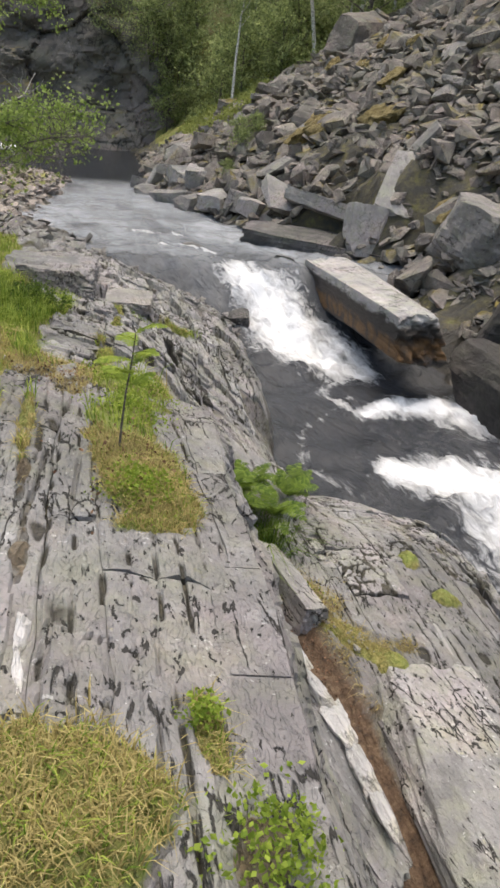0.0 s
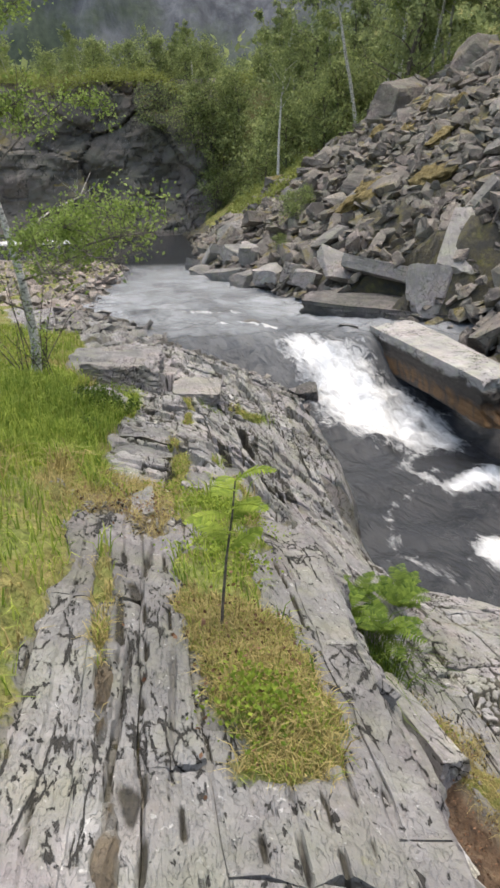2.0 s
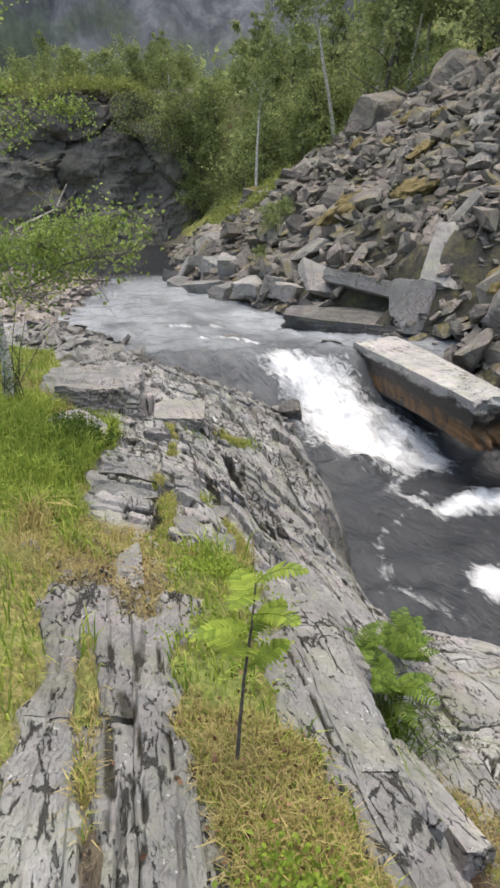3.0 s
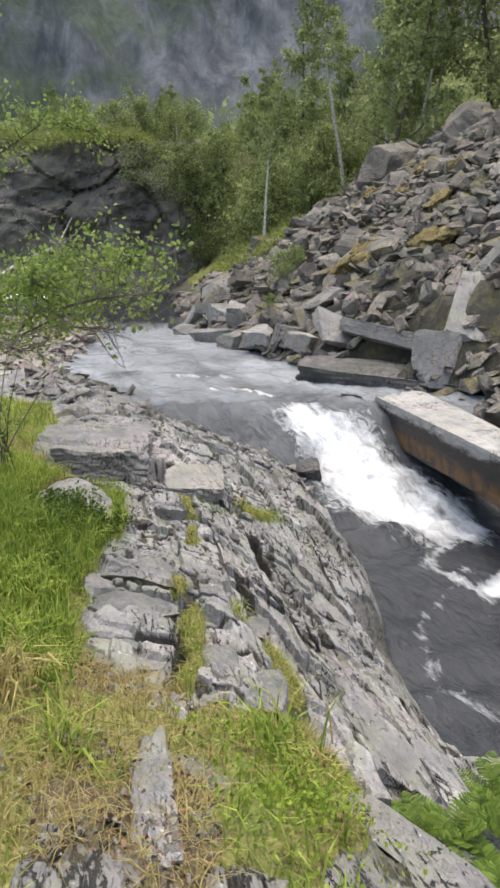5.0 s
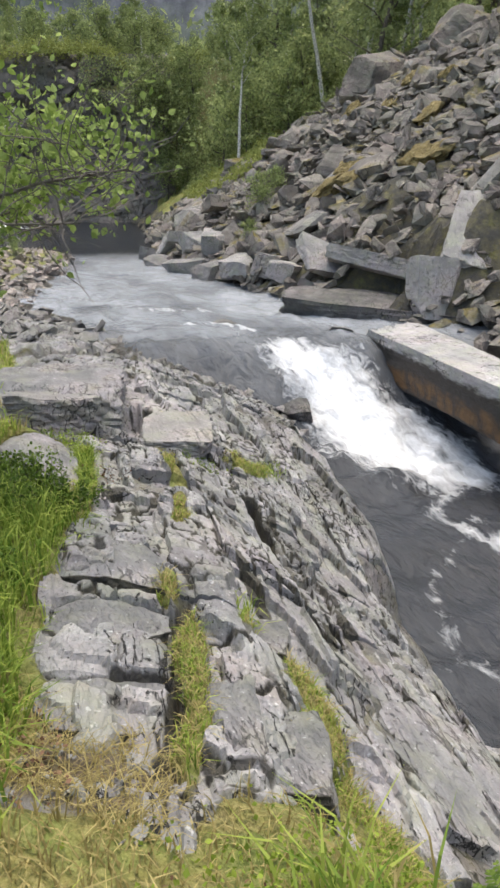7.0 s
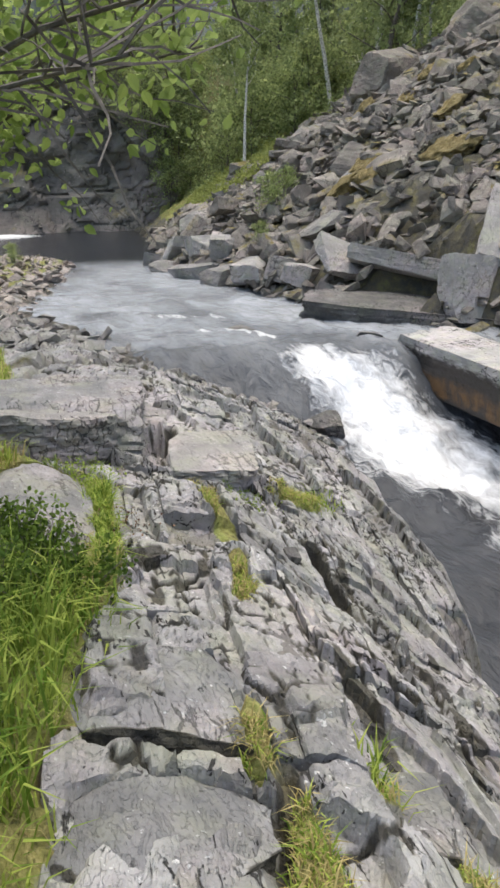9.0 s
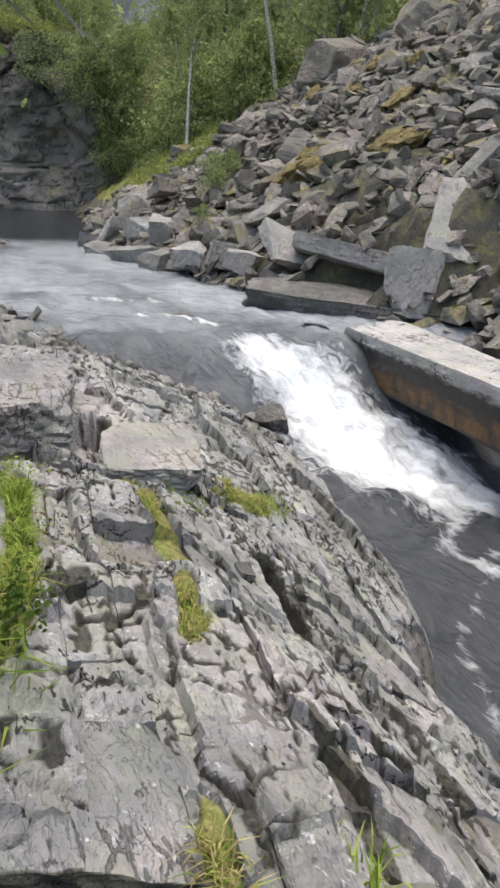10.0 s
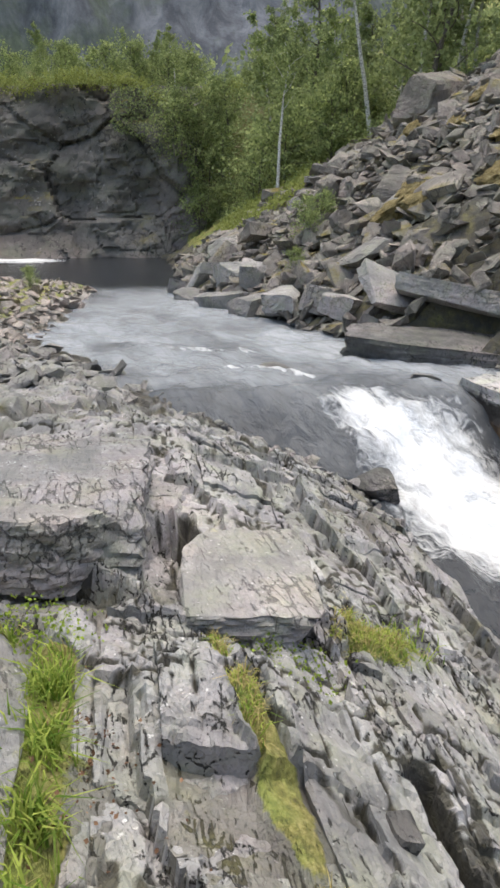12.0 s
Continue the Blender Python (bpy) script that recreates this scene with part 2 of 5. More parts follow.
def slab_material():
    """Pale weathered top, flank with its shade painted near-black, and a rusty band above the waterline."""
    s = Shade("river_slab", 0.8)
    c, height = rock_colour(s, 0.3, 0.6, 0.01, 1.0)
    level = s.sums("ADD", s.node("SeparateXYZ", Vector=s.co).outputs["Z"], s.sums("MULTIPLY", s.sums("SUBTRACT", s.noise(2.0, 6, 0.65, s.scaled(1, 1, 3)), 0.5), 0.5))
    # Below the top edge the undercut's shade goes into the colour.
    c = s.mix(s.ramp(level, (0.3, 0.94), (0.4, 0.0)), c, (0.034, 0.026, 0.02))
    rust = s.sums("MULTIPLY", s.ramp(s.sums("ADD", level, 0.5), (0.1, 0.0), (0.18, 1.0), (0.42, 1.0), (0.56, 0.0)), s.ramp(s.noise(3, 5, 0.6, s.scaled(1, 1, 0.4)), (0.38, 0.1), (0.55, 1.0)))
    s.colour(s.mix(rust, c, (0.2, 0.11, 0.045)))
    s.bump(height, 0.8, 0.03)
    return s.m


SLAB = slab_material()
SLATE = rock_material("wet_slate", 0.06, 0.22, 0.03, 0.0, 0.8, 0.6)
# Near-black base colour that stands in for the shade of a cavity.
SHADE_ROCK = rock_material("shore_rock", 0.03, 0.09, 0.06, 0.0, 0.8, 0.6)
GRAVEL = rock_material("gravel_rock", 0.17, 0.4, 0.12, 0.0, 0.3)
BANK = rock_material("bank_rock", 0.17, 0.38, 0.035, 0.0, 0.7, 0.7)
PALE = rock_material("pale_rock", 0.25, 0.5, 0.03, 0.0, 0.5, 0.7)
QUARTZ = rock_material("quartz", 0.52, 0.74, 0.0, 0.0, 0.4)
BIRCH_BARK = bark_material("birch_bark", (0.75, 0.74, 0.7))
BRANCH_BARK = bark_material("branch_bark", (0.16, 0.14, 0.12))
DEAD_WOOD = bark_material("dead_wood", (0.55, 0.53, 0.48))
LEAF = leaf_material("birch_leaf", (0.14, 0.21, 0.045), (0.4, 0.5, 0.17), 0.5)
FAR_LEAF = leaf_material("far_leaf", (0.13, 0.175, 0.07), (0.4, 0.46, 0.2), 0.5)
DARK_LEAF = leaf_material("dark_leaf", (0.15, 0.19, 0.085), (0.34, 0.4, 0.19), 0.5)
LEDGE_LEAF = leaf_material("ledge_leaf", (0.19, 0.22, 0.06), (0.38, 0.42, 0.14), 0.4)
BLADE = leaf_material("grass_blade", (0.11, 0.2, 0.025), (0.43, 0.5, 0.11), 0.45)
DRY_BLADE = leaf_material("dry_blade", (0.23, 0.19, 0.07), (0.52, 0.44, 0.2))
FERN = leaf_material("fern_leaf", (0.05, 0.1, 0.015), (0.18, 0.26, 0.045))
SAPLING = leaf_material("sapling_leaf", (0.14, 0.22, 0.03), (0.33, 0.42, 0.07))
BEIGE = rock_material("beige_schist", 0.23, 0.43, 0.03, 0.0, 0.5)
LITTER = leaf_material("leaf_litter", (0.1, 0.05, 0.03), (0.32, 0.19, 0.12), 0.1)
CLIFF = rock_material("cliff_rock", 0.11, 0.25, 0.08, 0.3, 0.6, 0.12)


def mountain_material():
    s = Shade("mountain", 0.95)
    # The blue-grey holds the distance haze, put into the rock colour.
    c = s.ramp(s.noise(0.09, 9, 0.7, s.scaled(1.3, 1, 0.55), 0.4), (0.38, (0.06, 0.066, 0.082)), (0.5, (0.11, 0.12, 0.142)), (0.62, (0.19, 0.2, 0.228)))
    wood = s.ramp(s.noise(0.02, 7, 0.65), (0.46, 0.0), (0.56, 0.85))
    s.colour(s.mix(wood, c, s.ramp(s.noise(0.4, 5), (0.3, (0.05, 0.07, 0.05)), (0.7, (0.11, 0.14, 0.09)))))
    s.bump(s.noise(0.3, 6), 0.5, 1.0)
    return s.m


def moss_material():
    s = Shade("moss", 0.95)
    s.colour(s.ramp(s.noise(6, 7, 0.7), (0.3, (0.11, 0.085, 0.035)), (0.5, (0.27, 0.21, 0.085)), (0.7, (0.42, 0.36, 0.19))))
    s.bump(s.noise(14, 8, 0.75), 1.0, 0.15)
    return s.m


MOUNTAIN = mountain_material()
MOSS = moss_material()
GROUND = ground_material()
WATER = water_material()


# ---- the lie of the land ----
def ramp(v, at, to):
    return np.interp(v, at, to)


def soft(u, w):
    """0 for u below 0, u above it, rounded over w."""
    return 0.5 * (u + np.sqrt(u * u + w * w))


def hash2(i, j, k=0):
    h = np.sin(i * 127.1 + j * 311.7 + k * 74.7) * 43758.5453
    return h - np.floor(h)


def vnoise(x, y, k=0):
    """Smooth value noise from -1 to 1, one bump per unit."""
    i, j = np.floor(x), np.floor(y)
    a, b = x - i, y - j
    a, b = a * a * (3 - 2 * a), b * b * (3 - 2 * b)
    p, q = hash2(i, j, k), hash2(i + 1, j, k)
    r, s = hash2(i, j + 1, k), hash2(i + 1, j + 1, k)
    return 2 * ((p * (1 - a) + q * a) * (1 - b) + (r * (1 - a) + s * a) * b) - 1


def fbm(x, y, k=0, octaves=4):
    return sum(vnoise(x * 2**n, y * 2**n, k + n) * 0.5**n for n in range(octaves))


def blocks(x, y, sx, sy, k=0):
    """Jointed rock: for each place a value of its block (0 to 1) and the distance to the nearest joint."""
    u, v = x / sx, y / sy
    i, j = np.floor(u), np.floor(v)
    near = np.full(np.shape(u), 9.0)
    second, ident = near.copy(), near * 0
    for a in (-1, 0, 1):
        for b in (-1, 0, 1):
            p, q = i + a, j + b
            cx, cy = p + 0.15 + 0.7 * hash2(p, q, k), q + 0.15 + 0.7 * hash2(p, q, k + 1)
            d = np.maximum(abs(u - cx), abs(v - cy)) * 0.6 + 0.4 * np.hypot(u - cx, v - cy)
            first = d < near
            second = np.where(first, near, np.minimum(second, d))
            ident = np.where(first, hash2(p, q, k + 2), ident)
            near = np.where(first, d, near)
    return ident, second - near


def crest(y):
    """Where the rock bank breaks off towards the river, how high it is there, and how steeply it falls."""
    cx = ramp(y, [-3, 0, 2.2, 3.6, 4.6, 5.2, 6, 8, 9.3, 11.7, 13.5, 15, 17.9, 20, 23.7, 30, 36, 39], [0.6, 0.48, 0.2, 0.0, -0.1, -0.5, -0.9, -1.2, -1.3, -1.6, -2.2, -2.9, -3.9, -5.6, -7.6, -8.2, -9.2, -11])
    cz = ramp(y, [-3, 0, 2.2, 4.2, 6, 7.4, 9.3, 11.7, 13.5, 15, 17.5, 20, 23.7, 36, 39], [3.2, 3.12, 2.98, 2.72, 2.25, 2.15, 1.78, 1.58, 1.68, 1.4, 1.0, 1.2, 1.0, 1.05, 0.4])
    fall = ramp(y, [3.5, 4.7, 5.2, 6, 8, 10, 11.7, 14, 17, 20, 24], [3.2, 3.1, 1.9, 0.95, 0.8, 0.75, 0.55, 0.42, 0.36, 0.3, 0.25])
    return cx, cz, fall


def terraces(x, y, u):
    """Broken steps of the rock that falls to the river."""
    if np.max(y) < 5.2 or np.min(y) > 30 or np.max(u) < -1:
        return 0.0
    c, s = math.cos(0.19), math.sin(0.19)
    a, b = x * c + y * s + 0.05 * vnoise(x * 2, y * 2, 151), y * c - x * s + 0.08 * vnoise(x * 2, y * 2, 152)
    v, _ = blocks(a, b, 0.5, 1.25, 153)
    w, _ = blocks(a, b, 0.24, 0.5, 156)
    return (0.2 * (v - 0.5) + 0.08 * (w - 0.5)) * ramp(y, [5.2, 6.6, 16, 20], [0, 1, 1, 0]) * np.clip((u + 1.0) / 0.5, 0, 1)


def edge_blocks(x, y, drop):
    """Blocks that have broken out of the rock edge above the water."""
    if np.max(drop) < 0.08:
        return 0.0
    v, _ = blocks(x + 0.1 * vnoise(y * 2, x * 2, 161), y, 0.3, 0.55, 162)
    return 0.55 * (v - 0.45) * np.clip(drop * 3 - 0.2, 0, 1)


def left_bank(x, y):
    cx, cz, fall = crest(y)
    u = x - cx
    rise = ramp(y, [0, 5, 8, 12, 16, 22, 28], [0.2, 0.22, 0.3, 0.2, 0.12, 0.08, 0.03])
    up = soft(-u, 0.3)
    shore = ramp(y, [6.5, 8, 9.6, 11, 13, 14.5, 16, 17.3], [1.1, 0.85, 0.65, 0.55, 0.3, 0.05, 0.1, 0.35]) + 0.16 * vnoise(y * 1.1, y * 0, 157) + 0.1 * vnoise(y * 3.3, y * 0, 158)
    drop = 2.4 * soft(x - shore, 0.15) * ramp(y, [6.3, 7.5, 16.8, 18.0], [0, 1, 1, 0])
    return cz - fall * soft(u, 0.12) + rise * up / (1 + 0.045 * up) - drop + terraces(x, y, u) + edge_blocks(x, y, drop)


def along(x, y, *line):
    """Distance to a line of (x, y, half width) points, in half widths."""
    best = np.full(np.shape(x), 9.0)
    for (ax, ay, aw), (bx, by, bw) in zip(line, line[1:]):
        t = np.clip(((x - ax) * (bx - ax) + (y - ay) * (by - ay)) / ((bx - ax) ** 2 + (by - ay) ** 2), 0, 1)
        best = np.minimum(best, np.hypot(x - ax - t * (bx - ax), y - ay - t * (by - ay)) / (aw + t * (bw - aw)))
    return best


GULLY = [(0.66, 4.62, 0.15), (0.8, 4.1, 0.19), (0.96, 3.6, 0.2), (1.1, 3.1, 0.17), (1.27, 2.4, 0.15)]


def gully(x, y):
    """1 in the soil-filled gully at the foot of the bank, 0 outside it."""
    return np.clip(1.5 - along(x, y, *GULLY), 0, 1)


def shelf(x, y):
    """The low ledge between the rock bank and the rapids."""
    return 0.86 - 0.09 * (x - 0.8) - 2.0 * soft(x - ramp(y, [-2, 4, 7, 9], [2.9, 2.9, 3.0, 3.2]), 0.4) - 0.36 * soft(y - 6.4, 0.5) - 1.3 * soft(y - 8.7 + 0.4 * np.maximum(x - 1.6, 0), 0.3) - 0.05 * (y - 4) - 0.12 * gully(x, y)


def talus_way(x, y):
    """Metres up the scree from its foot by the water."""
    return 0.907 * (x - 0.6) + 0.42 * (np.minimum(y, 33.0) - 23.6) + 0.15 * np.maximum(y - 33.0, 0)


def right_bank(x, y):
    s = talus_way(x, y)
    foot = ramp(y, [13, 19.5, 21], [-1.0, -0.6, 0.75])
    return foot + 0.73 * soft(s, 0.6) - 0.9 * soft(-s, 0.6) - 0.25 * soft(s - 11, 2)


def back_slope(x, y):
    """The overgrown slope and the cliff behind the pool."""
    cliff_y = 60.0 + 0.12 * (x + 12) + 1.0 * vnoise(x * 0.25, y * 0.02, 5)
    wall = -4 + 16.0 / (1 + np.exp(-(y - cliff_y - 1.1) * 2.3))
    lean = 0.5 * np.maximum(y - 48 + 0.35 * (x + 4), 0) * (1 / (1 + np.exp(-(x + 6) * 0.8)))
    top = 0.06 * soft(y - 62, 4)
    return np.maximum(wall, np.minimum(lean - 4 + 4 * np.clip((x + 9) / 3, 0, 1) * (y > 44), 13)) + top


def bed(x, y):
    return ramp(y, [6, 9, 15, 18.6, 20], [-2.4, -1.6, -1.4, -0.5, 0.25])


def water_level(x, y):
    v = y - 0.12 * x
    low = ramp(v, [2, 6, 8.6, 14.6, 15.6, 17.0, 18.3, 19.0], [-1.7, -1.3, -0.8, -0.7, -0.62, -0.25, 0.62, 0.8])
    return low


def broad(x, y):
    """The ground without its small relief, and which of its kinds lies on top: 0 rock bank, 1 ledge, 2 scree, 3 back slope, 4 bed."""
    kinds = np.stack([left_bank(x, y), shelf(x, y), right_bank(x, y), back_slope(x, y), bed(x, y)])
    far = np.hypot(x, y - 40)
    z = kinds.max(0) + 0.0
    z = z + 0.1 * np.maximum(far - 75, 0)
    return z, kinds.argmax(0)

def mesh_object(name, verts, faces, material, parent=None, label="", smooth=False):
    me = bpy.data.meshes.new(name)
    me.from_pydata(verts, [], faces)
    if smooth:
        me.shade_smooth()
    else:
        me.shade_flat()
    if material:
        me.materials.append(material)
    ob = new(name, me)
    if parent:
        ob.parent = parent
    if label:
        tagged(ob, label)
    return ob


def sheet(name, xs, ys, height, material, marks, label, category, smooth=False):
    """A height field over a grid, with named values on its points."""
    gx, gy = np.meshgrid(xs, ys)
    z = height(gx, gy)
    n, m = len(xs), len(ys)
    me = bpy.data.meshes.new(name)
    me.vertices.add(n * m)
    me.vertices.foreach_set("co", np.stack([gx, gy, z], -1).astype(np.float32).ravel())
    k = (np.arange(m - 1)[:, None] * n + np.arange(n - 1)[None]).ravel()
    quads = np.stack([k, k + 1, k + n + 1, k + n], 1)
    me.loops.add(quads.size)
    me.loops.foreach_set("vertex_index", quads.ravel().astype(np.int32))
    me.polygons.add(len(quads))
    me.polygons.foreach_set("loop_start", np.arange(0, quads.size, 4, dtype=np.int32))
    me.update(calc_edges=True)
    for key, values in marks(gx, gy, z).items():
        me.attributes.new(key, "FLOAT", "POINT").data.foreach_set("value", values.astype(np.float32).ravel())
    if smooth:
        me.shade_smooth()
    else:
        me.shade_flat()
    me.materials.append(material)
    return tagged(new(name, me), label, category, kind="structure")


def spaced(*spans):
    """Grid lines: spans of (from, to, step)."""
    return np.unique(np.concatenate([np.arange(a, b, d) for a, b, d in spans]).round(4))


# Turf and soil: patches as (x, y, half width, half length, turn in degrees).
TURF = [(-0.97, 3.15, 0.04, 0.5, 13), (-0.45, 3.3, 0.2, 0.85, 8), (-0.3, 2.7, 0.2, 0.36, 20), (-0.72, 4.7, 0.26, 0.4, 0), (-1.3, 5.32, 0.65, 0.2, 0), (-0.75, 5.25, 0.44, 0.42, 20), (-0.5, 6.15, 0.13, 0.5, 25), (-0.25, 5.9, 0.16, 0.3, 20)]
TURF += [(-0.8, 11.0, 0.26, 0.2, 0), (-0.55, 11.15, 0.16, 0.12, 0), (-2.1, 8.9, 0.075, 1.05, 12), (-1.42, 9.3, 0.06, 0.75, 16), (-1.15, 6.4, 0.06, 0.45, 5), (-0.9, 7.05, 0.1, 0.12, 0), (-0.28, 1.1, 0.31, 0.25, 10), (1.12, 4.45, 0.66, 0.14, -45), (2.2, 5.2, 0.13, 0.1, 0), (1.97, 5.8, 0.1, 0.15, 0), (-1.45, 4.95, 0.22, 0.3, 0), (-0.6, 6.6, 0.09, 0.35, 20), (-1.15, 6.05, 0.06, 0.35, 0), (-1.35, 8.4, 0.05, 0.35, 0), (-1.33, 7.2, 0.06, 0.25, 0), (0.02, 1.35, 0.06, 0.2, 10)]
SOIL = [(-1.93, 6.3, 0.13, 0.75, 6), (-0.66, 1.95, 0.016, 0.13, 11), (-0.69, 2.12, 0.014, 0.12, 11), (-0.82, 2.55, 0.025, 0.5, 13), (-1.42, 4.75, 0.26, 0.5, 8), (0.85, 4.4, 0.14, 0.5, 5), (0.85, 4.9, 0.28, 0.3, 0), (1.35, 4.4, 0.42, 0.2, -20), (0.95, 3.7, 0.2, 0.95, 7), (-1.0, 4.4, 0.12, 0.5, 9), (-1.5, 5.75, 0.35, 0.3, 0), (0.2, 1.02, 0.16, 0.12, 0)]


def patches(x, y, some):
    best = np.full(np.shape(x), -9.0)
    for px, py, rx, ry, turn in some:
        c, s = math.cos(radians(turn)), math.sin(radians(turn))
        u, v = ((x - px) * c + (y - py) * s) / rx, (-(x - px) * s + (y - py) * c) / ry
        best = np.maximum(best, 1 - np.hypot(u, v))
    return best


def turf(x, y):
    """How far a place is covered with grass, from 0 to 1."""
    edge = ramp(y, [0.5, 2.3, 3.5, 5.3, 6.2, 7.1, 8.5, 9.3, 10.2, 11.5, 14, 20], [-0.95, -1.0, -1.2, -1.65, -1.78, -1.8, -1.95, -2.1, -2.7, -3.3, -4.2, -8])
    meadow = (edge - x) / 0.25 + 0.5
    stone = patches(x, y, [(-2.52, 9.05, 0.34, 0.95, 12), (-2.7, 10.6, 0.6, 0.55, 0), (-1.75, 6.9, 0.15, 0.2, 0)])
    meadow = np.where(stone > 0, 0.0, meadow)
    tuft = 0.5 + 1.0 * patches(x, y, TURF) + 0.5 * fbm(x * 4, y * 4, 11)
    far = np.where((y > 38) & ((y > 61) | (talus_way(x, y) > 1.2)), 1.0, -1.0)
    return np.clip(np.maximum(np.maximum(meadow + 0.3 * fbm(x * 2, y * 2, 12), tuft), far), 0, 1)


def soil(x, y):
    return np.clip(0.45 + 0.8 * patches(x, y, SOIL) + 0.5 * fbm(x * 4, y * 4, 13), 0, 1)


# Open cracks and ledge fronts in the bedrock: from (x, y) to (x, y), half width, depth.
CRACKS = [(-0.84, 9.75, -0.6, 8.75, 0.06, 0.3), (-0.6, 8.75, -0.3, 7.9, 0.045, 0.2), (-1.78, 7.05, -1.3, 7.1, 0.05, 0.14), (-1.8, 6.3, -1.25, 6.35, 0.06, 0.14), (-1.7, 5.75, -1.2, 5.72, 0.07, 0.18), (-1.22, 7.0, -1.2, 5.7, 0.05, 0.15)]
CRACKS += [(-2.0, 11.9, -1.7, 10.35, 0.05, 0.2), (-1.72, 10.3, -1.0, 10.75, 0.04, 0.15), (-0.95, 4.2, -0.62, 1.2, 0.009, 0.025), (-0.72, 3.4, -0.42, 1.2, 0.008, 0.02), (-0.9, 1.75, -0.2, 1.62, 0.007, 0.03), (-0.25, 2.4, -0.1, 1.2, 0.008, 0.05)]
TURN = math.radians(11)


def relief(x, y, kind):
    """Joints, steps and foliation of the bedrock: its height, and how deep in a joint a place is."""
    a, b = x * math.cos(TURN) + y * math.sin(TURN), -x * math.sin(TURN) + y * math.cos(TURN)
    a = a + 0.06 * fbm(x * 0.7, y * 0.7, 3)
    b = b + 0.1 * fbm(x * 1.1, y * 0.9, 4)
    blocky = ramp(y, [4.0, 6.0], [0.0, 1.0])
    v1, d1 = blocks(a, b, 0.62, 1.5, 20)
    v2, d2 = blocks(a, b, 0.2, 0.55, 30)
    v3, d3 = blocks(a, b, 0.085, 0.75, 40)
    v4, d4 = blocks(a, b, 0.07, 0.16, 50)
    h = (0.035 + 0.17 * blocky) * (v1 - 0.5) + (0.012 + 0.085 * blocky) * (v2 - 0.5) + 0.022 * (v3 - 0.5) + 0.035 * blocky * (v4 - 0.5)
    open_joint = np.clip(vnoise(a * 2.1, b * 0.9, 60) * 1.4 + 0.35, 0, 1)
    j = np.exp(-((d1 / 0.05) ** 2)) * blocky * open_joint
    c = cracked(x, y)
    h, j = h - c, np.maximum(j, np.clip(c / 0.1, 0, 1))
    h = h - 0.05 * j + 0.04 * fbm(x * 1.2, y * 1.2, 7) + 0.012 * blocky * fbm(x * 9, y * 9, 8, 3)
    return h, j


def cracked(x, y):
    """Depth of the open cracks."""
    deepest = np.zeros(np.shape(x))
    for ax, ay, bx, by, wide, deep in CRACKS:
        t = np.clip(((x - ax) * (bx - ax) + (y - ay) * (by - ay)) / ((bx - ax) ** 2 + (by - ay) ** 2), 0, 1)
        d = np.hypot(x - ax - t * (bx - ax), y - ay - t * (by - ay)) + wide * (0.7 * vnoise(x * 6, y * 6, 62) + 0.3)
        c = np.exp(-((np.maximum(d, 0) / wide) ** 4)) * (1.0 if wide > 0.03 else np.clip(0.5 + 1.6 * vnoise(x * 2.6, y * 2.6, 65), 0, 1))
        deepest = np.maximum(deepest, deep * c)
    return deepest


# Hollows where a layer has broken away: (x, y, half width, half length, turn, depth).
HOLLOWS = [(-1.58, 6.38, 0.36, 0.55, 4, 0.05), (-2.65, 10.5, 0.6, 0.3, 0, 0.2), (-2.0, 11.15, 0.2, 0.75, 8, 0.28), (-2.75, 9.75, 0.55, 0.4, 0, 0.12), (-1.5, 6.83, 0.3, 0.1, 5, 0.16), (-1.1, 6.72, 0.18, 0.16, 10, 0.12), (-0.45, 8.6, 0.16, 0.6, 14, 0.1), (-1.9, 6.0, 0.35, 0.25, 0, 0.08), (-1.15, 10.75, 0.3, 0.12, 10, 0.1), (-0.75, 12.4, 0.35, 0.3, 20, 0.1), (-1.7, 13.2, 0.4, 0.25, 30, 0.1)]


def hollowed(x, y):
    deepest = np.zeros(np.shape(x))
    for row in HOLLOWS:
        p = patches(x, y, [row[:5]]) + 0.16 * fbm(x * 5, y * 5, 63, 3)
        deepest = np.maximum(deepest, row[5] * np.clip(p * 6, 0, 1))
    return deepest


def slabbed(x, y, kind):
    """Where separate slabs lie on the rock: not on the steep face of the bank, nor far off."""
    cx, _, _ = crest(y)
    face = (y < 5.0) & (x > cx - 0.05) & (kind == 0)
    return np.where((kind <= 1) & ~face & (x > -3.6) & (x < 3.0) & (y > 0.5) & (y < 16.5), 1.0, 0.0)


